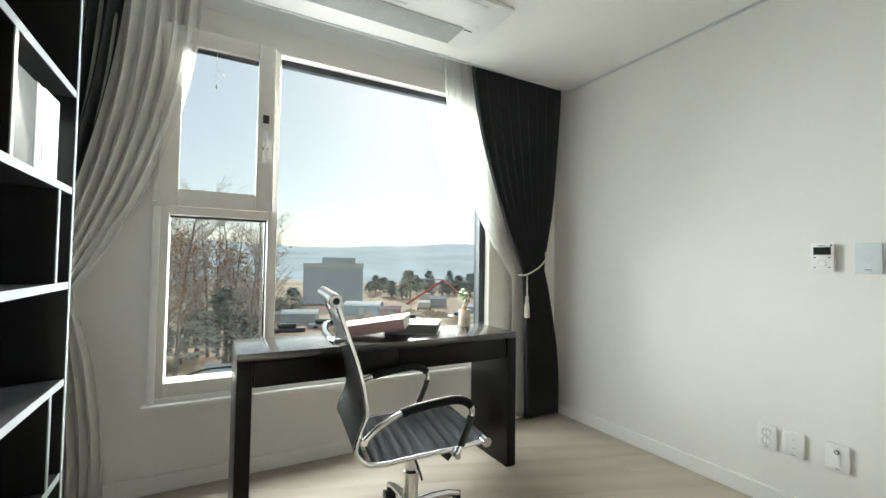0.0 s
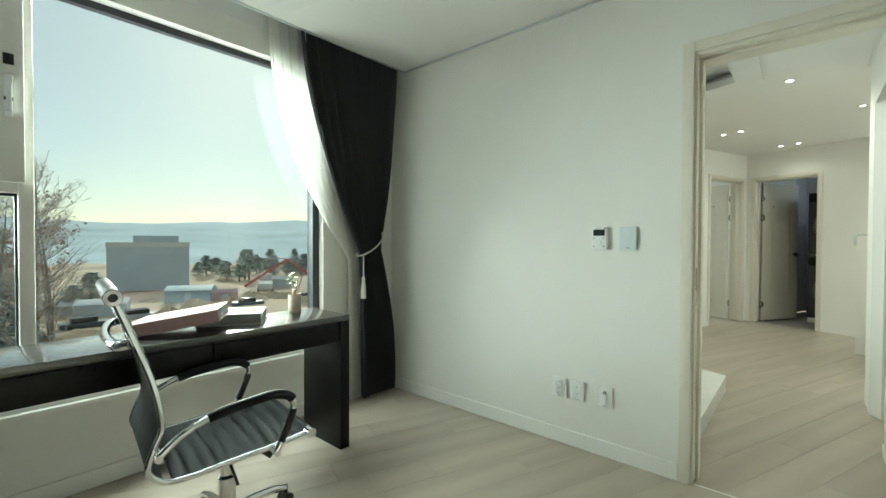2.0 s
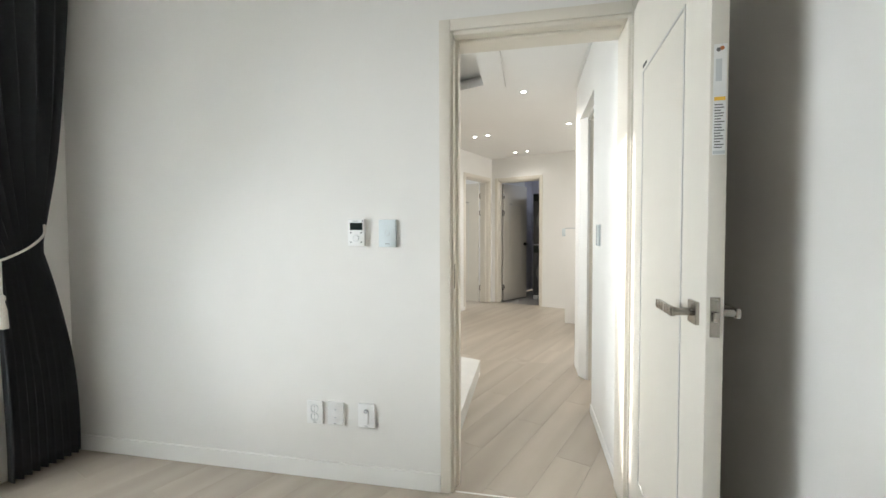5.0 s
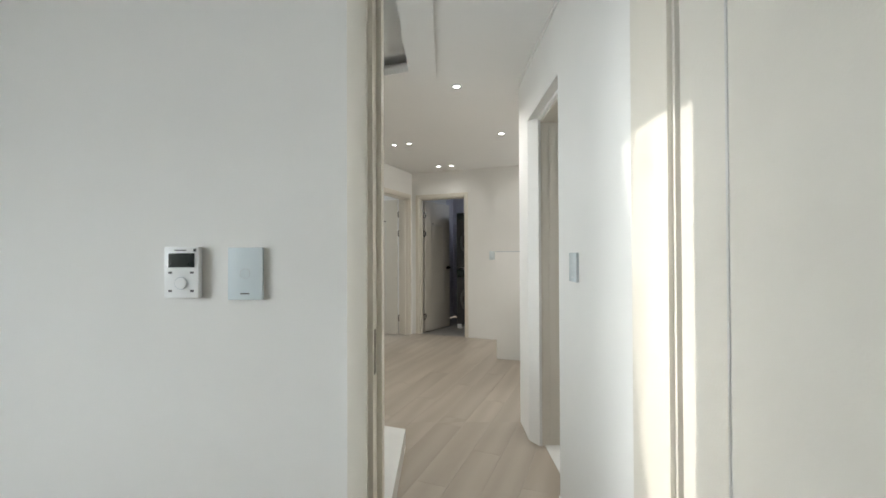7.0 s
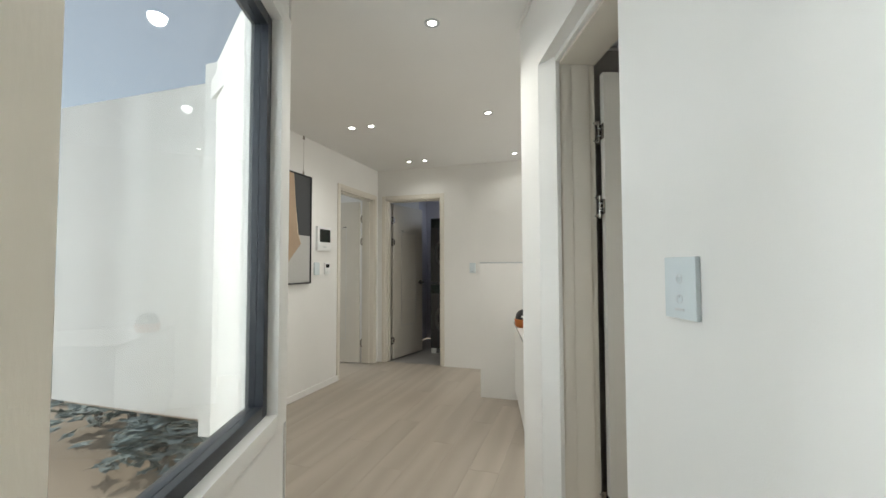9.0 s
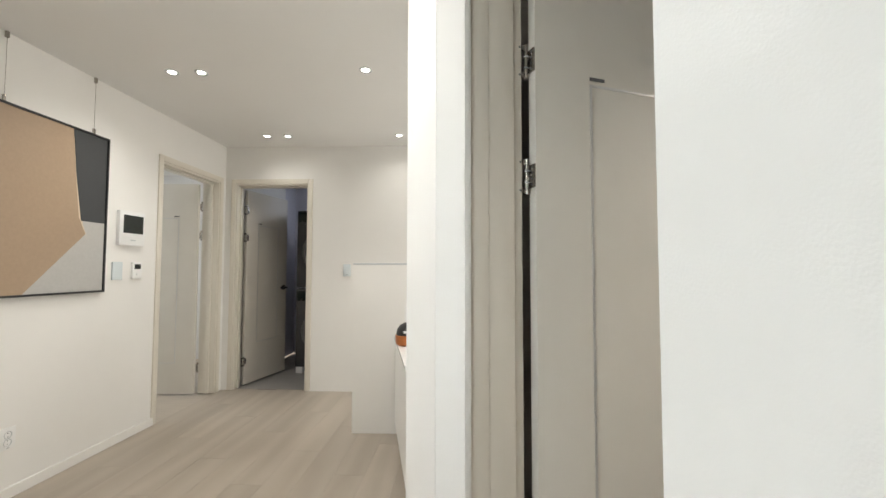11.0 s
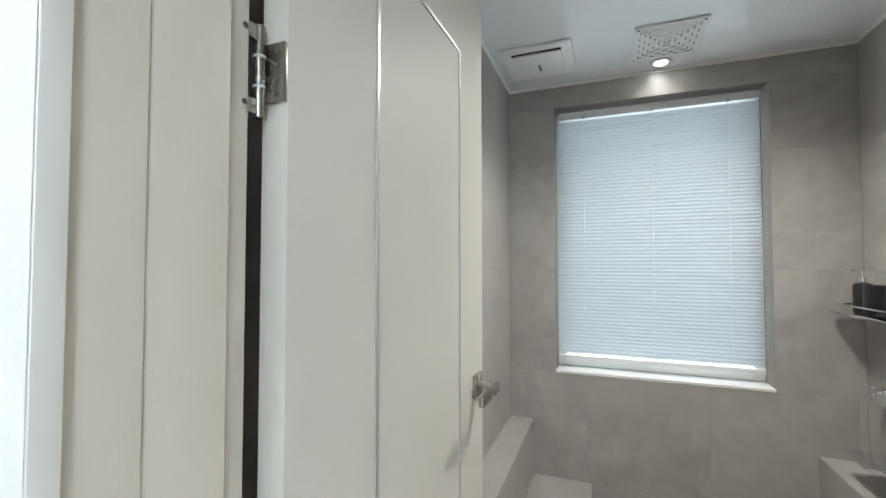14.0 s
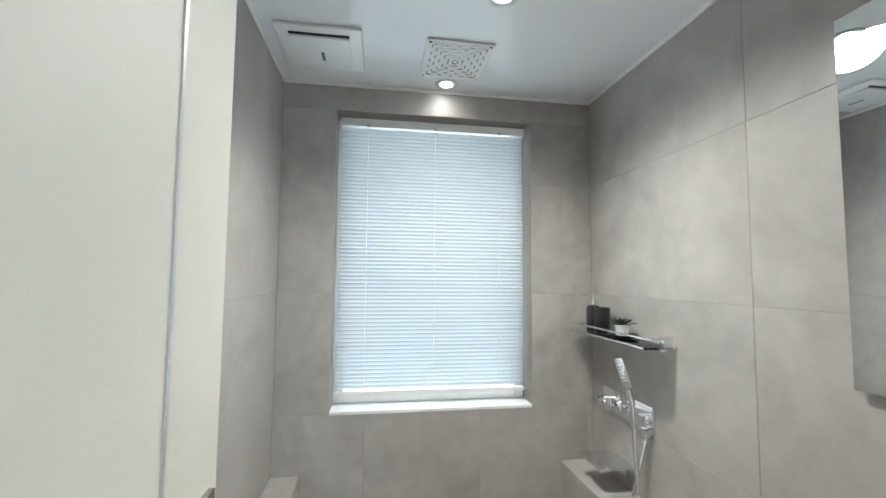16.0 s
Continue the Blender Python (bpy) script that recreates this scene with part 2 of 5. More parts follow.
TAN = material("tan print", (0.367, 0.265, 0.179), 0.55, vary=0.04, scale=60, bump=0.1, bump_scale=300)
SAND = material("sand print", (0.62, 0.52, 0.38), 0.55, vary=0.03, scale=60)
SLATE = material("slate print", (0.045, 0.047, 0.05), 0.55, vary=0.05, scale=60)
STONE_GREY = material("stone grey print", (0.45, 0.44, 0.42), 0.55, vary=0.03, scale=60)
OCHRE = material("ochre print", (0.55, 0.40, 0.24), 0.55, vary=0.03, scale=60)
MACHINE = material("dark graphite enamel", (0.06, 0.058, 0.06), 0.32, vary=0.05, scale=20)
GRAPHITE = material("satin graphite metal", (0.16, 0.16, 0.165), 0.35, 0.8, vary=0.05, scale=20)
LAUNDRY_WALL = material("pale lilac white paint", (0.62, 0.61, 0.66), 0.7, vary=0.02, scale=4, bump=0.15, bump_scale=200)
ORANGE = material("burnt orange leather", (0.42, 0.13, 0.03), 0.45, vary=0.1, scale=30)
LAMP = glowing("lit lamp lens", (1.0, 0.95, 0.87), 12.0)
CORD = material("ivory cord", (0.62, 0.58, 0.52), 0.7, vary=0.1, scale=200)
SHELF_GLASS = glass("clear shelf glass", (0.92, 0.97, 0.96))
RUG = material("grey laundry floor tile", (0.33, 0.32, 0.31), 0.5, vary=0.1, scale=6)


# ---------------------------------------------------------------- building helpers
def box(bm, x0, x1, y0, y1, z0, z1, m=None):
    """A box between those bounds, moved by m."""
    v = [bm.verts.new(Vector((x, y, z)) if m is None else m @ Vector((x, y, z))) for z in (z0, z1) for y in (y0, y1) for x in (x0, x1)]
    for f in ((0, 2, 3, 1), (4, 5, 7, 6), (0, 1, 5, 4), (2, 6, 7, 3), (0, 4, 6, 2), (1, 3, 7, 5)):
        bm.faces.new([v[i] for i in f])
    return bm


def boxes(*bounds, bevel=0.0, m=None):
    bm = bmesh.new()
    for b in bounds:
        box(bm, *b, m=m)
    if bevel:
        bmesh.ops.bevel(bm, geom=bm.edges[:], offset=bevel, segments=2, profile=0.6, affect="EDGES", clamp_overlap=True)
    return bm


def tube(path, radius, sides=10, bm=None, closed=False, taper=None):
    """A round bar along a list of points."""
    bm = bm or bmesh.new()
    pts = [Vector(p) for p in path]
    rings, n = [], len(pts)
    side = None
    for i, p in enumerate(pts):
        a = pts[i - 1] if i or closed else p
        b = pts[(i + 1) % n] if i < n - 1 or closed else p
        d = (b - a).normalized()
        if side is None:
            side = d.orthogonal().normalized()
        side = (side - d * side.dot(d)).normalized()
        up = d.cross(side)
        r = radius if taper is None else radius * taper(i / max(1, n - 1))
        rings.append([bm.verts.new(p + (side * math.cos(k) + up * math.sin(k)) * r) for k in (2 * math.pi * j / sides for j in range(sides))])
    for i in range(n if closed else n - 1):
        p, q = rings[i], rings[(i + 1) % n]
        for j in range(sides):
            bm.faces.new((p[j], p[(j + 1) % sides], q[(j + 1) % sides], q[j]))
    if not closed:
        bm.faces.new(rings[0][::-1])
        bm.faces.new(rings[-1])
    return bm


def lathe(profile, sides=32, bm=None, m=None):
    """A turned body round z from (radius, height) pairs."""
    bm = bm or bmesh.new()
    m = m or Matrix()
    rings = [[bm.verts.new(m @ Vector((r * math.cos(a), r * math.sin(a), z))) for a in (2 * math.pi * j / sides for j in range(sides))] for r, z in profile]
    for p, q in zip(rings, rings[1:]):
        for j in range(sides):
            bm.faces.new((p[j], p[(j + 1) % sides], q[(j + 1) % sides], q[j]))
    bm.faces.new(rings[0][::-1])
    bm.faces.new(rings[-1])
    return bm


def smooth_curve(points, steps=6):
    """A Catmull-Rom line through the points."""
    p = [Vector(q) for q in points]
    p = [2 * p[0] - p[1], *p, 2 * p[-1] - p[-2]]
    out = []
    for i in range(1, len(p) - 2):
        for k in range(steps):
            t = k / steps
            out.append(0.5 * (2 * p[i] + (p[i + 1] - p[i - 1]) * t + (2 * p[i - 1] - 5 * p[i] + 4 * p[i + 1] - p[i + 2]) * t * t + (3 * p[i] - p[i - 1] - 3 * p[i + 1] + p[i + 2]) * t ** 3))
    return out + [p[-2]]


def mesh(name, bm, mat, smooth=False):
    bmesh.ops.recalc_face_normals(bm, faces=bm.faces[:])
    me = bpy.data.meshes.new(name)
    bm.to_mesh(me)
    bm.free()
    me.materials.append(mat)
    if smooth:
        me.shade_smooth()
        me.set_sharp_from_angle(angle=radians(38))
    return me


def part(name, bm, mat, parent, label="", smooth=True):
    ob = new(name, mesh(name, bm, mat, smooth))
    ob.parent = parent
    if label:
        tagged(ob, label)
    return ob


def thing(name, m, label, category, group="", kind=""):
    ob = new(name)
    ob.empty_display_size = 0.1
    ob.matrix_world = m
    return tagged(ob, label, category, group, kind)


def structure(name, bm, mat, label, category, m=None):
    ob = new(name, mesh(name, bm, mat))
    if m is not None:
        ob.matrix_world = m
    return tagged(ob, label, category, kind="structure")


# ---------------------------------------------------------------- plan
WIN_X = -2.48          # window wall of the study
DOOR_Y = 2.485         # door wall of the study
BED_TOP, HALL_TOP, BATH_TOP = 2.50, 2.475, 2.272
EAST = 0.62            # closed side of the study
SOUTH = -0.78
HALL_X = 0.415         # wall of the hall by the bathroom
HALL_END = 4.56
NICHE0, NICHE1 = 3.516, 4.252
TURN = 21.5            # the living hall runs askew
LIVING = pose(0.205, 7.66, 0, 0, 0, -TURN)
NOOK_X = -0.665
BX0, BX1, BY0, BY1 = 0.64, 2.735, 2.787, 4.37   # bathroom
SILL_X = -0.39
SKEW = math.tan(radians(TURN))


def prism(points, z0, z1):
    """An upright body over a plan outline."""
    bm = bmesh.new()
    low, high = [[bm.verts.new((x, y, z)) for x, y in points] for z in (z0, z1)]
    n = len(points)
    bm.faces.new(low[::-1]), bm.faces.new(high)
    for i in range(n):
        bm.faces.new((low[i], low[(i + 1) % n], high[(i + 1) % n], high[i]))
    return bm


# ---------------------------------------------------------------- structure
structure("wall_window", boxes((WIN_X - 0.2, WIN_X, SOUTH - 0.1, -0.18, 0, 2.75), (WIN_X - 0.2, WIN_X, 1.97, DOOR_Y + 0.2, 0, 2.75),
          (WIN_X - 0.2, WIN_X, -0.18, 1.97, 0, 0.435), (WIN_X - 0.2, WIN_X, -0.18, 1.97, 2.47, 2.75)), WALL, "white papered wall with a large window", "wall")
structure("wall_door", boxes((WIN_X, -0.36, DOOR_Y, DOOR_Y + 0.2, 0, 2.75), (0.425, EAST + 0.1, DOOR_Y, DOOR_Y + 0.2, 0, 2.75),
          (-0.36, 0.425, DOOR_Y, DOOR_Y + 0.2, 2.10, 2.75)), WALL, "white papered wall with a doorway", "wall")
structure("wall_east", boxes((EAST, EAST + 0.1, SOUTH, DOOR_Y, 0, 2.75)), WALL, "plain white papered wall behind the open door", "wall")
structure("wall_south", boxes((WIN_X, EAST + 0.1, SOUTH - 0.1, SOUTH, 0, 2.75)), WALL, "plain white papered wall behind the bookcase", "wall")
structure("ceiling", boxes((WIN_X + 0.15, EAST, SOUTH, DOOR_Y, BED_TOP, BED_TOP + 0.1), (WIN_X, WIN_X + 0.15, SOUTH, DOOR_Y, 2.66, 2.7)), CEILING, "flat white ceiling with a curtain recess", "ceiling")
ceiling_edge = structure("trim_ceiling", boxes((WIN_X + 0.14, WIN_X + 0.155, SOUTH, DOOR_Y, BED_TOP - 0.006, BED_TOP + 0.02), (WIN_X + 0.155, EAST, DOOR_Y - 0.012, DOOR_Y - 0.001, BED_TOP - 0.012, BED_TOP - 0.001)), EDGE, "thin pale grey ceiling bead", "trim")
floor = structure("floor", boxes((WIN_X, EAST, SOUTH, DOOR_Y + 0.1, -0.1, -0.014), (NOOK_X - 0.1, HALL_X + 0.1, DOOR_Y + 0.1, HALL_END, -0.1, -0.014), (-1.6, 4.2, HALL_END, 9.4, -0.1, -0.014)), GROUT, "pale greige oak plank floor", "floor")
structure("baseboard", boxes((WIN_X, -0.39, DOOR_Y - 0.014, DOOR_Y - 0.001, 0.001, 0.085), (WIN_X + 0.001, WIN_X + 0.014, SOUTH, DOOR_Y - 0.015, 0.001, 0.085), (EAST - 0.014, EAST - 0.001, SOUTH, DOOR_Y - 0.015, 0.001, 0.085), bevel=0.002), TRIM, "low white skirting board", "baseboard")
structure("wall_hall", boxes((HALL_X, BX0, DOOR_Y + 0.2, NICHE0, 0, 2.75), (HALL_X, BX0, NICHE1, HALL_END, 0, 2.75), (HALL_X, BX0, NICHE0, NICHE1, 2.12, 2.75)), HALL_WALL, "bright white papered hall wall with a recessed doorway", "wall")
structure("wall_kitchen", boxes((BX0, 4.2, BY1 + 0.02, HALL_END, 0, 2.75)), HALL_WALL, "plain white wall", "wall")
structure("wall_nook", boxes((NOOK_X - 0.16, NOOK_X, DOOR_Y + 0.2, 2.79, 0, 2.75), (NOOK_X - 0.16, NOOK_X, 2.79, 4.22, 0, 0.60), (NOOK_X - 0.16, NOOK_X, 2.79, 4.22, 2.26, 2.75), (-2.68, NOOK_X - 0.16, DOOR_Y + 0.2, 2.70, 0, 2.75)), HALL_WALL, "white wall with a wide window", "wall")
structure("wall_return", prism([(-0.655, 4.221), (-0.70, 4.25), (-1.66, 5.70), (-1.575, 5.58)], 0, 2.75), HALL_WALL, "short white wall between window and living hall", "wall")
# Unseen block, added and sheared to cut the sun patch on the hall wall.
wing = prism([(-3.108, 4.368), (-2.738, 5.60), (-2.92, 5.68), (-3.29, 4.45)], -8.0, 3.6)
for v in wing.verts:
    v.co.y += 0.195 * (v.co.z - 3.33) if v.co.y < 5 else 0.0
structure("wall_sun_block", wing, HALL_WALL, "unseen wall added to cut the sun patch, edge sloping", "wall")
structure("wall_living_west", boxes((-1.05, -0.89, -2.56, -0.93, 0, 2.75), (-1.05, -0.89, -0.09, 1.5, 0, 2.75), (-1.05, -0.89, -0.93, -0.09, 2.11, 2.75)), HALL_WALL, "white papered wall hung with pictures", "wall", LIVING)
structure("wall_living_north", boxes((-0.89, -0.79, 0, 0.14, 0, 2.75), (-0.01, 4.4, 0, 0.14, 0, 2.75), (-0.79, -0.01, 0, 0.14, 2.10, 2.75)), HALL_WALL, "white papered end wall with a doorway", "wall", LIVING)
# East opening is unseen, added to hold the living hall's fill lamp.
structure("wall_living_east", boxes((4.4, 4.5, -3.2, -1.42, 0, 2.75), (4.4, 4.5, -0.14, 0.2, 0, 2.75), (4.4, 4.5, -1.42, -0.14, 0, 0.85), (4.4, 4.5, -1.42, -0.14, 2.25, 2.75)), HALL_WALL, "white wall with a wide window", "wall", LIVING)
far = NOOK_X - 0.1, 4.29 - (NOOK_X - 0.1 + 0.2) * SKEW
ceiling_hall = structure("ceiling_hall", prism([(-0.2, DOOR_Y + 0.2), (BX0, DOOR_Y + 0.2), (BX0, 4.4), (4.3, 4.4), (4.3, 9.8), (-0.9, 9.8), (-1.72, 5.72), far, (-0.2, 4.29)], HALL_TOP, HALL_TOP + 0.15), CEILING, "flat white ceiling with a sunk tray", "ceiling")
structure("ceiling_tray", prism([(NOOK_X - 0.14, DOOR_Y + 0.15), (-0.15, DOOR_Y + 0.15), (-0.15, 4.35), (far[0] - 0.04, far[1] + 0.06)], HALL_TOP + 0.10, HALL_TOP + 0.22), CEILING, "white sunk ceiling tray", "ceiling")
far = far[0], 4.363 - (far[0] + 0.197) * SKEW
structure("trim_tray", prism([(-0.374, DOOR_Y + 0.2), (-0.197, DOOR_Y + 0.2), (-0.197, 4.363), far, (far[0], far[1] - 0.19), (-0.374, 4.235)], HALL_TOP - 0.028, HALL_TOP + 0.03), CEILING, "white border of the ceiling tray", "trim")
structure("trim_hall", boxes((HALL_X - 0.014, HALL_X - 0.001, DOOR_Y + 0.201, HALL_END, HALL_TOP - 0.016, HALL_TOP - 0.001)), TRIM, "thin white ceiling bead of the hall", "trim")
structure("sill_platform", prism([(NOOK_X, DOOR_Y + 0.201), (SILL_X, DOOR_Y + 0.201), (SILL_X - 0.005, 4.16), (NOOK_X, 4.16 - (NOOK_X - SILL_X) * SKEW)], 0.0, 0.116), STONE, "low white stone platform beside the doorway", "platform")
structure("baseboard_living", boxes((-0.889, -0.876, -2.54, -0.96, 0.001, 0.06), bevel=0.002), HALL_WALL, "low white skirting board", "baseboard", LIVING)
structure("baseboard_hall", boxes((HALL_X - 0.008, HALL_X - 0.001, DOOR_Y + 0.21, NICHE0, 0.001, 0.06), bevel=0.002), HALL_WALL, "low white skirting board", "baseboard")

wall_bath_window = structure("wall_bath_window", boxes((BX1 + 0.0025, BX1 + 0.26, BY0 - 0.1, 3.117, -0.1, 2.4), (BX1 + 0.0025, BX1 + 0.26, 4.117, BY1 + 0.1, -0.1, 2.4), (BX1 + 0.0025, BX1 + 0.26, 3.117, 4.117, -0.1, 0.675),
          (BX1 + 0.0025, BX1 + 0.26, 3.117, 4.117, 2.14, 2.4)), GROUT, "taupe porcelain tiled wall with a window", "wall")
wall_bath_north = structure("wall_bath_north", boxes((BX0, BX1 + 0.0025, BY1 + 0.0025, BY1 + 0.02, -0.1, 2.4)), GROUT, "taupe porcelain tiled wall", "wall")
wall_bath_south = structure("wall_bath_south", boxes((BX0, BX1 + 0.0025, BY0 - 0.1, BY0 - 0.0025, -0.1, 2.4)), GROUT, "taupe porcelain tiled wall with a shower", "wall")
structure("ceiling_bath", boxes((BX0, BX1, BY0, BY1, BATH_TOP, BATH_TOP + 0.05)), BATH_CEILING, "glossy white panel ceiling", "ceiling")
structure("trim_bath", boxes((BX0, BX1, BY1 - 0.012, BY1 - 0.001, BATH_TOP - 0.014, BATH_TOP - 0.001), (BX0, BX1, BY0 + 0.001, BY0 + 0.012, BATH_TOP - 0.014, BATH_TOP - 0.001), (BX1 - 0.012, BX1 - 0.001, BY0 + 0.013, BY1 - 0.013, BATH_TOP - 0.014, BATH_TOP - 0.001)), TRIM, "thin white ceiling bead", "trim")
floor_bath = structure("floor_bath", boxes((BX0, BX1 + 0.005, BY0 - 0.005, BY1 + 0.005, -0.16, -0.1)), PORCELAIN, "taupe porcelain tiled bathroom floor", "floor")
structure("ledge_north", boxes((1.2, BX1 - 0.001, 4.24, BY1 - 0.001, -0.1, 0.40), bevel=0.003), PORCELAIN, "low tiled ledge along the bathroom wall", "ledge")
structure("ledge_south", boxes((1.2, BX1 - 0.001, BY0 + 0.001, 2.967, -0.1, 0.40), bevel=0.003), PORCELAIN, "low tiled ledge under the shower", "ledge")
structure("ledge_step", boxes((1.6, BX1 - 0.001, 3.936, 4.239, -0.1, 0.10), bevel=0.003), PORCELAIN, "low tiled step", "ledge")
structure("sill_bath", boxes((BX1 - 0.004, BX1 + 0.2, 3.118, 4.116, 0.667, 0.681), bevel=0.002), STONE, "white window sill", "sill")

# laundry and side room behind the end wall
structure("wall_laundry", boxes((-1.06, -0.9, 0.15, 2.0, 0, 2.75), (0.25, 0.35, 0.15, 2.0, 0, 2.75), (-0.9, 0.25, 1.9, 2.0, 0, 2.75)), LAUNDRY_WALL, "pale lilac white laundry wall", "wall", LIVING)
structure("ceiling_laundry", boxes((-0.9, 0.25, 0.14, 1.9, 2.5, 2.6)), CEILING, "white laundry ceiling", "ceiling", LIVING)
structure("floor_laundry", boxes((-0.9, 0.25, 0.10, 1.9, -0.06, -0.013)), RUG, "grey tiled laundry floor", "floor", LIVING)
structure("wall_bedroom", boxes((-3.2, -3.1, -2.2, 1.5, 0, 2.75), (-3.1, -1.05, -2.3, -2.2, 0, 2.75), (-3.1, -1.05, 1.4, 1.5, 0, 2.75)), HALL_WALL, "plain white wall of the side room", "wall", LIVING)
structure("ceiling_bedroom", boxes((-3.1, -1.05, -2.2, 1.4, 2.5, 2.6)), CEILING, "white ceiling of the side room", "ceiling", LIVING)
structure("floor_bedroom", boxes((-3.1, -0.9, -2.2, 1.4, -0.06, -0.012)), FLOOR, "pale oak floor of the side room", "floor", LIVING)


# ---------------------------------------------------------------- study window
def rect_frame(y0, y1, z0, z1, wide, x0, x1, bevel=0.004):
    """Four bars round an opening in a wall that faces x."""
    return boxes((x0, x1, y0, y0 + wide, z0, z1), (x0, x1, y1 - wide, y1, z0, z1), (x0, x1, y0 + wide, y1 - wide, z0, z0 + wide), (x0, x1, y0 + wide, y1 - wide, z1 - wide, z1), bevel=bevel)


def pane(name, y0, y1, z0, z1, x, parent):
    ob = part(name, boxes((x - 0.004, x + 0.004, y0, y1, z0, z1)), GLASS, parent, smooth=False)
    ob.visible_shadow = False
    return ob


win = thing("window_1", pose(WIN_X, 0, 0), "large ivory framed window with a tilting upper sash", "window", kind="structure")
frame_1 = part("window_frame", boxes((-0.12, 0.012, -0.18, -0.115, 0.435, 2.47), (-0.12, 0.012, 1.84, 1.97, 0.435, 2.47), (-0.12, 0.012, -0.115, 1.84, 0.435, 0.53),
               (-0.12, 0.012, -0.115, 1.84, 2.32, 2.47), bevel=0.004), FRAME, win)
part("mullion", boxes((-0.12, 0.010, 0.345, 0.395, 0.53, 2.32), bevel=0.004), FRAME, win)
part("transom", boxes((-0.12, 0.010, -0.115, 0.345, 1.375, 1.43), bevel=0.004), FRAME, win)
sash = part("sash", rect_frame(-0.165, 0.365, 1.415, 2.335, 0.088, 0.013, 0.045, 0.006), FRAME, win, "ivory tilting sash")
lock = part("handle", boxes((0.045, 0.052, 0.305, 0.33, 1.68, 1.86), (0.052, 0.075, 0.31, 0.325, 1.77, 1.80), (0.066, 0.082, 0.309, 0.326, 1.70, 1.81), bevel=0.003), PLASTIC, sash, "white window handle")
part("lock", boxes((0.0455, 0.05, 0.303, 0.335, 1.90, 1.945), (0.0525, 0.054, 0.304, 0.331, 1.75, 1.765), bevel=0.002), RUBBER, sash)
part("hinge", boxes((0.02, 0.052, -0.182, -0.164, 1.43, 1.54), bevel=0.004), FRAME, sash)
part("gasket", boxes((-0.075, -0.06, 0.395, 0.403, 0.53, 2.32), (-0.11, -0.04, 1.79, 1.84, 0.53, 2.32), (-0.09, -0.05, 0.403, 1.79, 2.285, 2.32), (-0.09, -0.05, 0.337, 0.345, 0.53, 1.375), (-0.09, -0.05, -0.115, 0.345, 1.365, 1.375),
     (0.0, 0.012, -0.078, 0.277, 2.225, 2.248)), DARK, win, "dark rubber gasket")
pane("pane", 0.395, 1.84, 0.53, 2.32, -0.08, win)
pane("pane", -0.115, 0.345, 0.53, 1.375, -0.08, win)
pane("pane", -0.078, 0.277, 1.503, 2.248, 0.025, win)
part("window_sill", boxes((-0.02, 0.05, -0.2, 1.99, 0.412, 0.434), bevel=0.004), TRIM, win)
part("surround", boxes((0.0125, 0.026, -0.182, -0.150, 0.4345, 1.41), (0.0125, 0.022, -0.149, 1.84, 0.4345, 0.462), bevel=0.003), TRIM, win, "white raised window edge")
cord = thing("pull_cord", pose(WIN_X + 0.03, 0.075, 2.13), "thin looped white cord hanging on the sash", "cord")
part("loop", tube(smooth_curve([(0.005, 0, 0.1), (0.005, 0.0, 0.02), (0.01, 0.03, 0.005), (0.01, 0.035, -0.02), (0.008, 0.005, 0.0), (0.006, -0.01, -0.03), (0.006, 0.0, -0.06)], 5), 0.0016, 6), CORD, cord)
part("tip", lathe([(0.003, -0.085), (0.006, -0.08), (0.005, -0.065), (0.002, -0.06)], 10), CORD, cord)


# ---------------------------------------------------------------- curtains
def drape(name, x, top, tie, foot, z_top, z_tie, z_foot, folds, deep, mat, label, lean=1.7):
    """A pleated curtain gathered at a tie: spans are (y0, y1) at the head, the tie and the foot."""
    bm = bmesh.new()
    cols, rows = folds * 8, 46
    grid = []
    for i in range(rows + 1):
        z = z_top + (z_foot - z_top) * i / rows
        if z >= z_tie:
            k = (z_top - z) / (z_top - z_tie)
            e0 = e1 = k ** lean
            gather = 1 - 0.55 * k ** 2.5
            y0, y1 = top[0] + (tie[0] - top[0]) * e0, top[1] + (tie[1] - top[1]) * e1
        else:
            k = min(1, (z_tie - z) / (z_tie - z_foot))
            e = 1 - (1 - k) ** 2.2
            gather = 0.45 + 0.5 * e
            y0, y1 = tie[0] + (foot[0] - tie[0]) * e, tie[1] + (foot[1] - tie[1]) * e
        line = []
        for j in range(cols + 1):
            u = j / cols
            wob = noise.noise((u * 9, z * 1.3, x * 7)) * 0.5
            ph = 2 * math.pi * (u * folds + 0.12 * wob)
            d = deep * gather * (math.sin(ph) + 0.25 * math.sin(2 * ph + 1.1)) + 0.008 * noise.noise((u * 4, z * 2.2, 3.0))
            line.append(bm.verts.new((x + d, y0 + (y1 - y0) * u + 0.25 * deep * gather * math.cos(ph), z)))
        grid.append(line)
    for p, q in zip(grid, grid[1:]):
        for j in range(cols):
            bm.faces.new((p[j], p[j + 1], q[j + 1], q[j]))
    ob = thing(name, pose(0, 0, 0), label, "curtain", "curtains at the study window")
    cl = part("cloth", bm, mat, ob)
    sol = cl.modifiers.new("thick", "SOLIDIFY")
    sol.thickness = 0.0022 if mat is not SHEER else 0.0012
    return ob


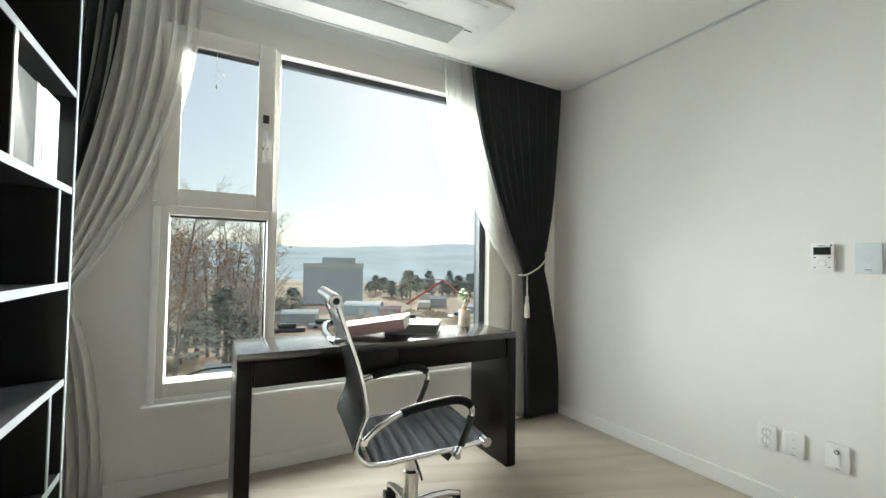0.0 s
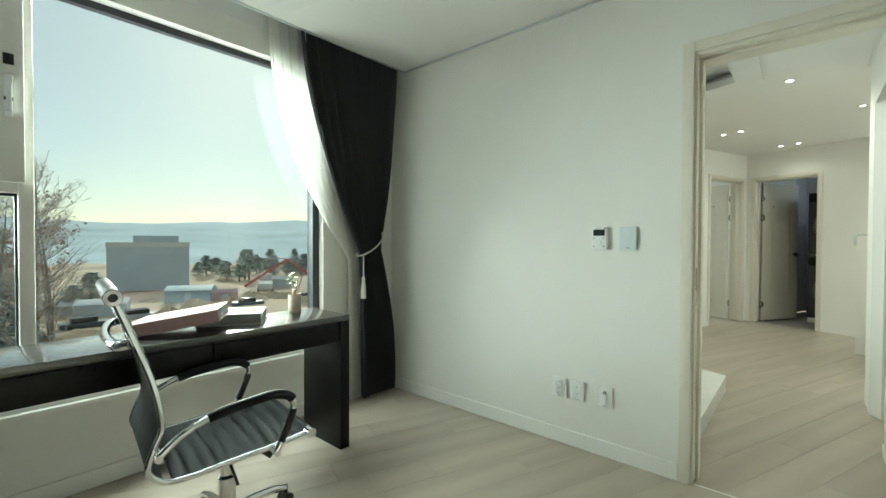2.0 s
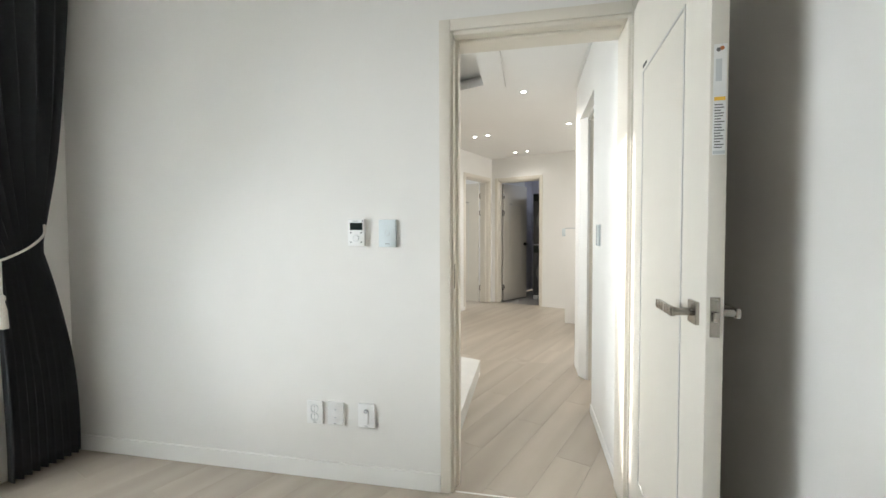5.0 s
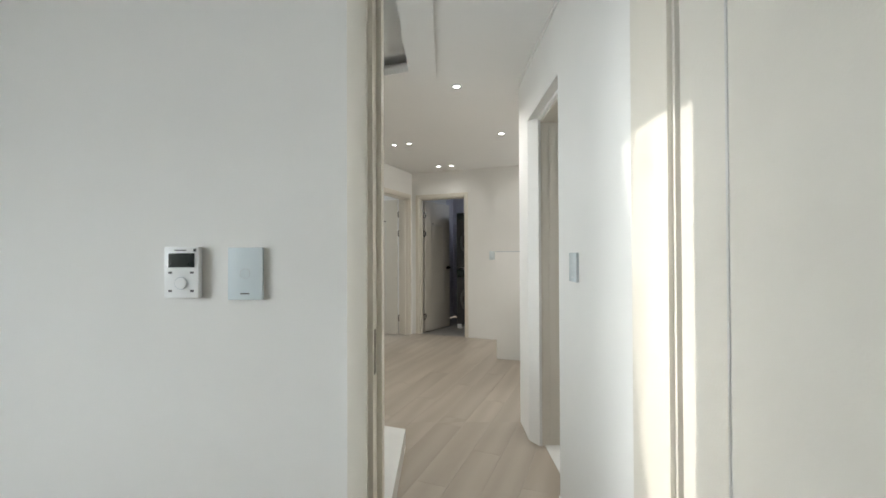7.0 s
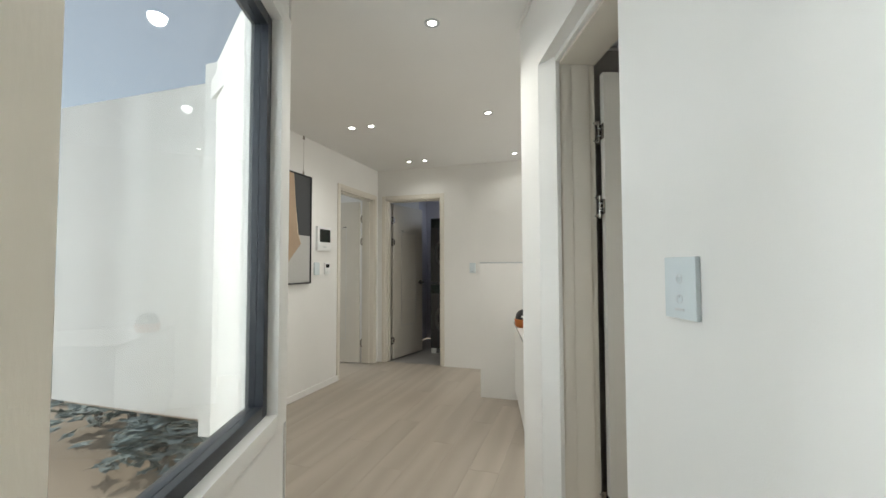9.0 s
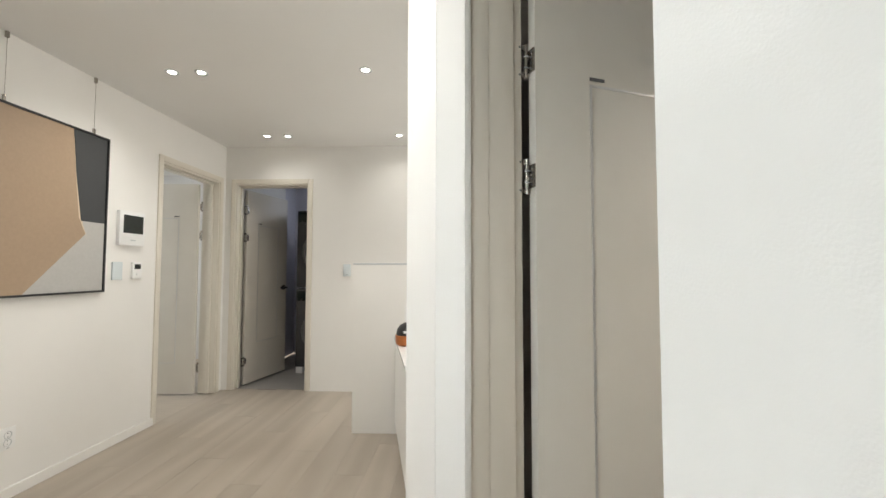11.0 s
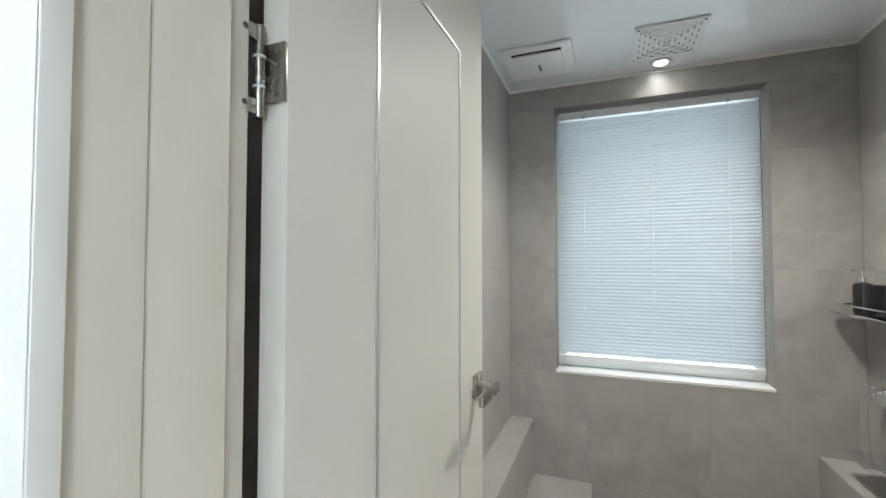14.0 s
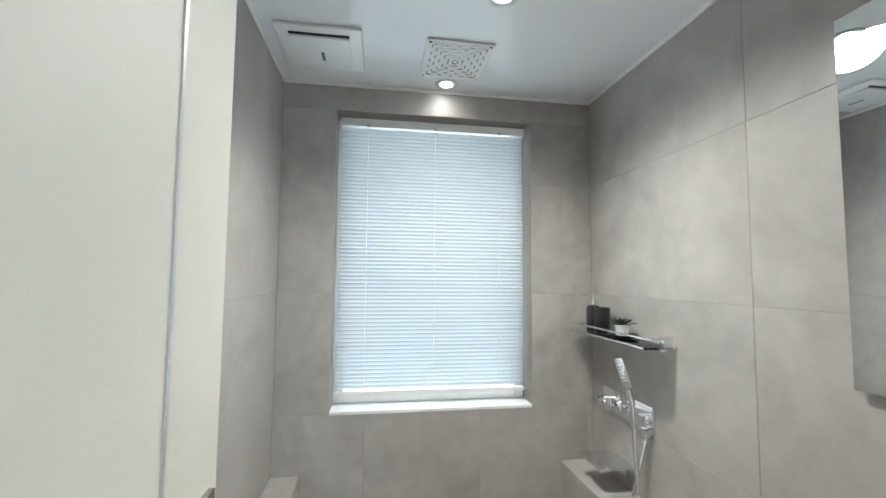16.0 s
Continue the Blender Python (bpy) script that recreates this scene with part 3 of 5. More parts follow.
drape("dark_curtain", -2.385, (1.60, 2.445), (2.075, 2.285), (2.11, 2.43), 2.63, 1.12, 0.025, 9, 0.038, CURTAIN, "charcoal curtain gathered with a cord by the door wall")
drape("sheer_curtain", -2.435, (1.42, 1.78), (2.02, 2.14), (2.03, 2.17), 2.62, 1.06, 0.03, 6, 0.022, SHEER, "white sheer curtain drawn aside behind the charcoal one", 2.2)
drape("dark_curtain", -2.385, (-0.755, -0.31), (-0.755, -0.58), (-0.755, -0.52), 2.63, 1.05, 0.025, 7, 0.036, CURTAIN, "charcoal curtain gathered beside the black bookcase")
drape("sheer_curtain", -2.43, (-0.54, 0.0), (-0.70, -0.47), (-0.72, -0.335), 2.62, 0.99, 0.05, 9, 0.026, SHEER, "white sheer curtain swept aside to the bookcase", 2.2)
tie = thing("curtain_tieback", pose(-2.38, 2.17, 1.12), "ivory rope tieback with a tassel round the curtain", "tieback")
part("rope", tube(smooth_curve([(0.0, 0.13, 0.12), (0.035, 0.10, 0.07), (0.055, 0.03, 0.015), (0.05, -0.05, -0.03), (0.03, -0.10, -0.05), (-0.03, -0.105, -0.045), (-0.06, 0.0, 0.0), (-0.06, 0.1, 0.06), (-0.03, 0.135, 0.11)], 6), 0.006, 8), CORD, tie)
part("hook", boxes((-0.099, -0.085, 0.11, 0.15, 0.09, 0.13), (-0.086, -0.035, 0.125, 0.133, 0.10, 0.108), bevel=0.002), STEEL, tie)
part("tassel", lathe([(0.003, -0.36), (0.021, -0.355), (0.018, -0.27), (0.01, -0.235), (0.015, -0.22), (0.012, -0.205), (0.005, -0.2), (0.004, -0.05)], 14, m=pose(0.045, -0.085, 0)), CORD, tie)


# ---------------------------------------------------------------- desk and what is on it
desk = thing("desk", pose(-2.08, 0.905, 0), "black laminate writing desk with two drawers", "desk")
part("top", boxes((-0.19, 0.19, -0.725, 0.725, 0.725, 0.757), bevel=0.002), BLACK_TOP, desk, "glossy black desk top")
for y in (-0.725, 0.665):
    part("side_panel", boxes((-0.19, 0.19, y, y + 0.06, 0.001, 0.724), bevel=0.002), BLACK, desk)
part("apron", boxes((-0.15, 0.165, -0.664, 0.664, 0.61, 0.724)), BLACK, desk)
for y in (-0.655, 0.006):
    part("drawer", boxes((0.166, 0.184, y, y + 0.649, 0.612, 0.718), bevel=0.002), BLACK, desk)


def book(name, m, wide, long, thick, cover, label, pages=BOOK_BLOCK):
    ob = thing(name, m, label, "book")
    part("cover", boxes((-wide / 2, wide / 2, -long / 2, long / 2, 0, 0.004), (-wide / 2, wide / 2, -long / 2, long / 2, thick - 0.004, thick), (-wide / 2, -wide / 2 + 0.006, -long / 2, long / 2, 0.004, thick - 0.004), bevel=0.0015), cover, ob)
    part("pages", boxes((-wide / 2 + 0.006, wide / 2 - 0.008, -long / 2 + 0.006, long / 2 - 0.006, 0.005, thick - 0.005)), pages, ob)
    return ob


book("pale_book", pose(-2.16, 1.10, 0.757, 0, 0, -32), 0.23, 0.30, 0.055, PALE_COVER, "thick pale grey book lying on the desk")
book("pink_book", pose(-2.10, 0.85, 0.786, -9, 0, 148), 0.27, 0.36, 0.055, PINK, "large pink book propped on the pale one")
pot = thing("flower_pot", pose(-2.20, 1.47, 0.757), "cream cylindrical pot with a green sprig", "pot")
part("pot", lathe([(0.0, 0), (0.034, 0.0), (0.036, 0.004), (0.036, 0.102), (0.033, 0.106), (0.03, 0.1), (0.03, 0.06), (0.0, 0.06)], 28), TERRAZZO, pot)
part("neck", lathe([(0.0, 0.06), (0.013, 0.06), (0.013, 0.13), (0.010, 0.132), (0.0, 0.132)], 16), OCHRE, pot, "golden glass neck")
stem = part("stem", tube(smooth_curve([(0, 0, 0.12), (-0.004, -0.008, 0.17), (0.0, -0.02, 0.225)], 5), 0.002, 6), LEAF, pot)


def leaf_blade(length, wide, m, bm, bend=0.3):
    rows = []
    for i in range(6):
        t = i / 5
        w = wide * math.sin(math.pi * min(0.98, 0.08 + t * 0.92)) ** 0.8
        z = -bend * length * t * t
        rows.append([bm.verts.new(m @ Vector((s * w, t * length, z + abs(s) * w * 0.35))) for s in (-1, 0, 1)])
    for p, q in zip(rows, rows[1:]):
        for j in range(2):
            bm.faces.new((p[j], p[j + 1], q[j + 1], q[j]))
    return bm


for k in range(9):
    lb = leaf_blade(0.042, 0.014, pose(0, -0.004 - 0.0022 * k, 0.15 + 0.009 * k, 25, 0, 137 * k), bmesh.new())
    lo = part("leaf", lb, LEAF, pot)
    lo.modifiers.new("thick", "SOLIDIFY").thickness = 0.0012
part("stick", tube([(0.006, 0.006, 0.11), (0.012, 0.03, 0.175), (0.014, 0.038, 0.20)], 0.0022, 6), RUBBER, pot, "black reed stick")
part("stick", tube([(0.0, 0.004, 0.11), (0.0, 0.016, 0.17), (0.0, 0.018, 0.185)], 0.003, 6), RUBBER, pot, "black reed stick")


# ---------------------------------------------------------------- office chair
chair = thing("office_chair", pose(-1.60, 0.84, 0, 0, 0, -8), "black ribbed leather office chair with chrome frame", "chair")
side_line = smooth_curve([(0, 0.225, 0.455), (0, 0.12, 0.442), (0, -0.05, 0.432), (0, -0.17, 0.424), (0, -0.238, 0.436), (0, -0.274, 0.482), (0, -0.256, 0.55), (0, -0.238, 0.61), (0, -0.258, 0.73), (0, -0.300, 0.86), (0, -0.352, 1.005)], 6)
for sx in (-0.232, 0.232):
    part("side_frame", tube([p + Vector((sx, 0, 0)) for p in side_line], 0.0095, 12), CHROME, chair, "chrome side tube")


def sling(line, half, thick, ribs):
    """Ribbed upholstery along a profile."""
    bm = bmesh.new()
    fine = []
    for a, b in zip(line, line[1:]):
        fine += [a.lerp(b, k / 4) for k in range(4)]
    fine.append(line[-1])
    run, total = [0.0], 0.0
    for a, b in zip(fine, fine[1:]):
        total += (b - a).length
        run.append(total)
    rows = []
    for i, p in enumerate(fine):
        a, b = fine[max(0, i - 1)], fine[min(len(fine) - 1, i + 1)]
        d = (b - a).normalized()
        nrm = Vector((0, -d.z, d.y))
        if nrm.z < 0 and abs(nrm.z) > abs(nrm.y) or (abs(nrm.z) <= abs(nrm.y) and nrm.y < 0):
            nrm = -nrm
        puff = 0.012 * abs(math.sin(math.pi * ribs * run[i] / total)) ** 0.6
        rows.append([bm.verts.new(p + Vector((x, 0, 0)) + nrm * h) for x, h in ((-half, -thick), (-half, thick), (-half * 0.5, thick + puff), (0, thick + puff), (half * 0.5, thick + puff), (half, thick), (half, -thick))])
    for p, q in zip(rows, rows[1:]):
        for j in range(7):
            bm.faces.new((p[j], p[(j + 1) % 7], q[(j + 1) % 7], q[j]))
    bm.faces.new(rows[0]), bm.faces.new(rows[-1][::-1])
    return bm


part("seat", sling(side_line[0:22], 0.222, 0.006, 10), LEATHER, chair, "ribbed black leather seat")
part("backrest", sling(side_line[24:58], 0.222, 0.005, 11), LEATHER, chair, "ribbed black leather backrest")
part("head_roll", tube([(-0.245, -0.354, 1.01), (0.245, -0.354, 1.01)], 0.024, 20), LEATHER, chair, "rolled leather head bar")
for sx in (-1, 1):
    part("end_cap", tube([(sx * 0.245, -0.354, 1.01), (sx * 0.252, -0.354, 1.01)], 0.0225, 20), CHROME, chair)
    part("cap_disc", tube([(sx * 0.2522, -0.354, 1.01), (sx * 0.254, -0.354, 1.01)], 0.012, 16), RUBBER, chair)
    part("end_cap", tube([(sx * 0.222, 0.228, 0.456), (sx * 0.256, 0.228, 0.456)], 0.018, 16), CHROME, chair)
part("front_roll", tube([(-0.222, 0.228, 0.456), (0.222, 0.228, 0.456)], 0.015, 14), LEATHER, chair)
part("back_bar", tube(smooth_curve([(-0.232, -0.315, 0.87), (-0.2, -0.345, 0.865), (0.0, -0.36, 0.86), (0.2, -0.345, 0.865), (0.232, -0.315, 0.87)], 5), 0.015, 10), CHROME, chair, "chrome bar behind the backrest")
arm_line = [(0, -0.252, 0.525), (0, -0.19, 0.575), (0, -0.10, 0.612), (0, 0.03, 0.632), (0, 0.10, 0.634), (0, 0.148, 0.612), (0, 0.156, 0.57), (0, 0.13, 0.50), (0, 0.095, 0.425)]
for sx in (-0.262, 0.262):
    line = [p + Vector((sx, 0, 0)) for p in smooth_curve(arm_line, 6)]
    arm = part("armrest", tube(line, 0.0115, 12), CHROME, chair, "chrome armrest loop")
    part("pad", tube(line[11:32], 0.0165, 12, taper=lambda t: 1.0), LEATHER, arm, "black leather arm pad")
    part("sleeve", tube(line[36:46], 0.014, 12), RUBBER, arm)
    for y, z in ((-0.252, 0.525), (0.095, 0.43)):
        part("bolt", tube([(sx - math.copysign(0.05, sx), y, z), (sx + math.copysign(0.016, sx), y, z)], 0.011, 12), CHROME, arm)
part("mechanism", boxes((-0.09, 0.09, -0.13, 0.09, 0.375, 0.412), (-0.20, 0.20, -0.02, 0.03, 0.408, 0.424), bevel=0.008), RUBBER, chair, "black tilt mechanism")
part("tension_knob", tube([(0.05, 0.10, 0.385), (0.085, 0.15, 0.345)], 0.026, 16), RUBBER, chair)
part("lever", tube(smooth_curve([(0.06, -0.02, 0.39), (0.13, -0.01, 0.34), (0.15, 0.0, 0.30)], 5), 0.005, 8), RUBBER, chair)
part("column", lathe([(0.0, 0.10), (0.032, 0.10), (0.032, 0.27), (0.024, 0.28), (0.024, 0.38), (0.0, 0.38)], 24), CHROME, chair, "chrome gas column")
for k in range(5):
    a = radians(72 * k + 40)
    d = Vector((math.cos(a), math.sin(a), 0))
    leg = part("base_leg", tube([d * 0.02 + Vector((0, 0, 0.125)), d * 0.12 + Vector((0, 0, 0.12)), d * 0.22 + Vector((0, 0, 0.10)), d * 0.285 + Vector((0, 0, 0.075))], 0.022, 12, taper=lambda t: 1.0 - 0.4 * t), CHROME, chair, "chrome base spoke")
    side = Vector((-d.y, d.x, 0))
    part("caster", tube([d * 0.285 + side * 0.024 + Vector((0, 0, 0.028)), d * 0.285 - side * 0.024 + Vector((0, 0, 0.028))], 0.027, 18), RUBBER, leg, "black twin wheel")
    part("caster_hood", tube([d * 0.285 + Vector((0, 0, 0.04)), d * 0.285 + Vector((0, 0, 0.085))], 0.012, 12), RUBBER, leg)


# ---------------------------------------------------------------- bookcase
case = thing("bookcase", pose(-2.08, -0.40, 0), "tall open black bookcase, window glare coloured onto its edges", "bookcase")
L, D = 2.0, 0.34
for x in (0.0, L - 0.024):
    part("side_panel", boxes((x, x + 0.024, -D, 0, 0.001, 2.32), bevel=0.0015), BLACK_BOARD, case)
part("back_panel", boxes((0.024, L - 0.024, -D, -D + 0.008, 0.03, 2.32)), BLACK_BOARD, case)
# Strips on the shelf fronts carry the window's glare as colour.
for z in (0.03, 0.315, 0.665, 1.03, 1.39, 1.765, 2.296):
    sh = part("shelf", boxes((0.0245, L - 0.0245, -D + 0.009, -0.003, z, z + 0.024), bevel=0.001), BLACK_BOARD, case)
    part("edge_glare", boxes((0.0, L, -0.0028, 0.0, z - 0.001, z + 0.026)), EDGE_GLARE, sh)
part("edge_glare", boxes((0.0, 0.024, 0.0002, 0.0028, 0.001, 2.32)), EDGE_GLARE, case)
for z0, z1, xs in ((0.339, 0.664, (0.16, 1.0)), (0.054, 0.314, (0.16, 1.2)), (1.054, 1.389, (0.16, 0.9)), (1.414, 1.764, (0.585, 1.3)), (1.79, 2.295, (0.9,)), (0.69, 1.029, (0.75,))):
    for x in xs:
        up = part("divider", boxes((x, x + 0.02, -D + 0.009, -0.004, z0 + 0.0005, z1 - 0.0005)), BLACK_BOARD, case)
        part("edge_glare", boxes((x - 0.001, x + 0.021, -0.0038, 0.0, z0 + 0.001, z1 - 0.001)), EDGE_GLARE, up)
for x0, x1, top, mat, words in ((-1.945, -1.875, 1.705, PAPER, "thick white album standing on the bookcase shelf"), (-1.868, -1.79, 1.705, PAPER, "thick white album standing on the bookcase shelf"), (-1.783, -1.72, 1.70, PALE_COVER, "pale grey album standing on the bookcase shelf"), (-1.714, -1.52, 1.695, DARK_COVER, "wide charcoal album box on the bookcase shelf")):
    ob = thing("photo_album", pose((x0 + x1) / 2, -0.52, 1.4155), words, "book", "albums in the bookcase")
    w, h = (x1 - x0) / 2, top - 1.4155
    part("cover", boxes((-w, -w + 0.004, -0.16, 0.10, 0, h), (w - 0.004, w, -0.16, 0.10, 0, h), (-w + 0.004, w - 0.004, 0.096, 0.10, 0, h), bevel=0.001), mat, ob)
    part("page_block", boxes((-w + 0.0045, w - 0.0045, -0.155, 0.0955, 0.004, h - 0.004)), PAGES, ob, "white album pages")


# ---------------------------------------------------------------- air conditioner
ac = thing("ceiling_air_conditioner", pose(-1.92, 0.80, BED_TOP), "white one-way cassette air conditioner in the ceiling", "air conditioner")
part("panel", boxes((-0.255, 0.235, -0.63, 0.64, -0.022, -0.001), bevel=0.012), PLASTIC, ac)
part("grille", boxes((-0.215, -0.03, -0.55, 0.49, -0.03, -0.0225), bevel=0.004), EDGE, ac, "grey air grille")
for k in range(14):
    part("slat", boxes((-0.208 + 0.0125 * k, -0.202 + 0.0125 * k, -0.54, 0.48, -0.034, -0.0305)), EDGE, ac)
part("flap", boxes((0.06, 0.20, -0.52, 0.50, -0.030, -0.0225), bevel=0.006), PLASTIC, ac)
part("badge", boxes((0.0, 0.012, 0.02, 0.12, -0.0245, -0.0222)), EDGE, ac)
part("mark", boxes((-0.05, -0.044, 0.50, 0.55, -0.0245, -0.0222)), INK, ac)


# ---------------------------------------------------------------- wall plates
def plate(name, m, wide, high, mat, label, category, deep=0.011, group=""):
    """A plate on a wall: local x along the wall, y out of the wall, z up, from its centre."""
    ob = thing(name, m, label, category, group)
    part("plate", boxes((-wide / 2, wide / 2, 0, deep, -high / 2, high / 2), bevel=0.002), mat, ob)
    return ob


def on_door_wall(x, z):
    return pose(x, DOOR_Y - 0.0005, z, 0, 0, 180)


def bar(ob, x0, x1, z0, z1, y, mat, name="mark"):
    part(name, boxes((min(x0, x1), max(x0, x1), y, y + 0.0012, z0, z1)), mat, ob, smooth=False)


th = plate("thermostat", on_door_wall(-0.785, 1.196), 0.082, 0.123, PLASTIC, "white room thermostat with a dark display", "thermostat", 0.018)
bar(th, -0.032, 0.030, 0.012, 0.046, 0.0181, SCREEN, "display")
part("dial", tube([(0.0, 0.018, -0.026), (0.0, 0.0215, -0.026)], 0.0135, 24), PLASTIC, th)
part("dial_ring", tube([(0.0, 0.018, -0.026), (0.0, 0.0195, -0.026)], 0.0155, 24), EDGE, th)
for x in (-0.026, 0.026):
    for z in (-0.003, -0.047):
        bar(th, x - 0.004, x + 0.004, z, z + 0.005, 0.0181, INK)
bar(th, -0.012, 0.016, 0.052, 0.0545, 0.0181, INK)
part("sensor", boxes((-0.036, -0.030, 0.018, 0.0195, 0.05, 0.057)), RUBBER, th)
sw = plate("light_switch", on_door_wall(-0.635, 1.192), 0.084, 0.127, GREY_PLASTIC, "pale grey glass touch switch on the wall", "switch")
bar(sw, -0.011, 0.011, -0.05, -0.047, 0.0111, INK)
part("touch_ring", tube([(0.012 * math.cos(a), 0.0115, 0.012 * math.sin(a)) for a in (2 * math.pi * k / 24 for k in range(24))], 0.0007, 5, closed=True), EDGE, sw)


def socket(m, label):
    ob = plate("wall_socket", m, 0.082, 0.111, PLASTIC, label, "socket", 0.011, "wall plates")
    for z in (0.019, -0.021):
        part("well", lathe([(0.0, -0.001), (0.0165, -0.001), (0.0185, 0.0025), (0.02, 0.0028), (0.02, -0.002)], 28, m=pose(0, 0.011, z, -90)), EDGE, ob, "grey socket well")
        for s in (-1, 1):
            part("hole", tube([(0.0, 0.0115, z + s * 0.0095), (0.0, 0.0122, z + s * 0.0095)], 0.0026, 10), RUBBER, ob)
    bar(ob, -0.009, 0.009, -0.05, -0.048, 0.0111, INK)
    return ob


socket(on_door_wall(-1.012, 0.325), "white double power socket low on the wall")
tv = plate("data_socket", on_door_wall(-0.903, 0.327), 0.082, 0.111, PLASTIC, "white twin data socket low on the wall", "socket", 0.011, "wall plates")
for z in (0.019, -0.019):
    part("port", boxes((-0.010, 0.010, 0.011, 0.0125, z - 0.009, z + 0.009), bevel=0.001), PLASTIC, tv)
    bar(tv, -0.004, 0.004, z - 0.002, z + 0.004, 0.0126, EDGE)
bar(tv, -0.009, 0.009, -0.05, -0.048, 0.0111, INK)
fan = plate("vent_switch", on_door_wall(-0.747, 0.329), 0.082, 0.113, PLASTIC, "white plate with a rocker low on the wall", "switch", 0.011, "wall plates")
part("rocker", boxes((-0.012, 0.012, 0.011, 0.0155, -0.036, 0.024), bevel=0.002), PLASTIC, fan)
part("indicator", tube([(0.0, 0.012, 0.022), (0.0, 0.0165, 0.022)], 0.009, 20), RUBBER, fan)
part("eye", tube([(0.0, 0.0165, 0.022), (0.0, 0.0172, 0.022)], 0.006, 20), EDGE, fan)
bar(fan, -0.008, 0.008, -0.05, -0.048, 0.0111, INK)
hs = plate("light_switch", pose(HALL_X - 0.0005, 3.263, 1.178, 0, 0, 90), 0.10, 0.125, GREY_PLASTIC, "pale blue glass touch switch on the hall wall", "switch")
for z in (0.018, -0.022):
    part("touch_ring", tube([(0.009 * math.cos(a), 0.0113, z + 0.009 * math.sin(a)) for a in (2 * math.pi * k / 24 for k in range(24))], 0.0006, 5, closed=True), EDGE, hs)
    bar(hs, -0.0006, 0.0006, z + 0.002, z + 0.007, 0.0112, EDGE)
bar(hs, -0.014, 0.014, -0.046, -0.041, 0.0111, EDGE)


# ---------------------------------------------------------------- doors
def lever(parent, m):
    """A square rose with a flat lever that points along +x; y out of the door."""
    h = part("handle", boxes((-0.027, 0.027, 0, 0.009, -0.027, 0.027), bevel=0.0015, m=m), STEEL, parent, "satin nickel lever handle")
    part("neck", tube([m @ Vector((0, 0.008, 0)), m @ Vector((0, 0.05, 0))], 0.0095, 16), STEEL, h)
    part("lever", boxes((-0.010, 0.125, 0.046, 0.057, -0.011, 0.011), bevel=0.002, m=m), STEEL, h)
    return h


def door_leaf(name, m, wide, high, hinge_z, label, handle_at, groove=(0.20, 0.19, 0.27, 0.31), swing=0.0):
    """A leaf from its hinge at the origin along +x, 40 mm thick in y, with a beaded panel."""
    ob = thing(name, m, label, "door", kind="structure")
    gx0, gx1, gz0, gz1 = groove[0], wide - groove[1], groove[2], high - groove[3]
    leaf = part("leaf", boxes((0, wide, 0.002, 0.038, 0.008, high), bevel=0.002), DOOR, ob, "light greige door leaf")
    for y0, y1 in ((-0.0005, 0.002), (0.038, 0.0405)):
        part("panel_bead", boxes((gx0, gx0 + 0.007, y0, y1, gz0, gz1), (gx1 - 0.007, gx1, y0, y1, gz0, gz1), (gx0 + 0.007, gx1 - 0.007, y0, y1, gz0, gz0 + 0.007), (gx0 + 0.007, gx1 - 0.007, y0, y1, gz1 - 0.007, gz1)), BEAD, leaf, "thin silver panel bead")
        part("badge", boxes((gx0 + 0.0, gx0 + 0.05, y0, y1, gz1 + 0.012, gz1 + 0.021)), INK, leaf)
    hx, hz = handle_at
    lever(ob, pose(hx, 0.002, hz, 0, 0, 180))
    lever(ob, pose(hx, 0.038, hz, 0, 0, 0) @ Matrix.Diagonal((-1, 1, 1, 1)))
    plate_l = part("latch_plate", boxes((wide, wide + 0.0015, 0.010, 0.030, hz - 0.045, hz + 0.045)), STEEL, ob)
    part("latch", boxes((wide + 0.0015, wide + 0.011, 0.014, 0.026, hz - 0.010, hz + 0.012), bevel=0.002), STEEL, plate_l)
    for z in hinge_z:
        y = -0.004 + swing
        hg = part("hinge", tube([(-0.012, y, z - 0.049), (-0.012, y, z + 0.049)], 0.006, 12), STEEL, ob, "satin nickel butterfly hinge")
        for k in (-0.016, 0.016):
            part("knuckle", tube([(-0.012, y, z + k - 0.0015), (-0.012, y, z + k + 0.0015)], 0.0066, 12), EDGE, hg)
        if swing:
            part("wing", boxes((-0.006, -0.0008, y - 0.028, y, z - 0.032, z + 0.032), bevel=0.001), STEEL, hg)
            for k in (-0.024, -0.008, 0.008, 0.024):
                part("screw", tube([(-0.0072, y - 0.018, z + k), (-0.0058, y - 0.018, z + k)], 0.0032, 8), INK, hg)
        else:
            part("wing", boxes((-0.008, 0.022, -0.004, -0.001, z - 0.032, z + 0.032), bevel=0.001), STEEL, hg)
            for k in (-0.024, -0.008, 0.008, 0.024):
                part("screw", tube([(0.012, -0.0052, z + k), (0.012, -0.004, z + k)], 0.0032, 8), INK, hg)
        part("wing", boxes((-0.054, -0.046, y - 0.003, y + 0.001, z - 0.047, z + 0.047), (-0.046, -0.016, y - 0.003, y + 0.001, z + 0.031, z + 0.047), (-0.046, -0.016, y - 0.003, y + 0.001, z - 0.047, z - 0.031), bevel=0.001), STEEL, hg)
        for k in (-0.039, 0.039):
            part("screw", tube([(-0.034, y - 0.0042, z + k), (-0.034, y - 0.003, z + k)], 0.0032, 8), INK, hg)
    return ob


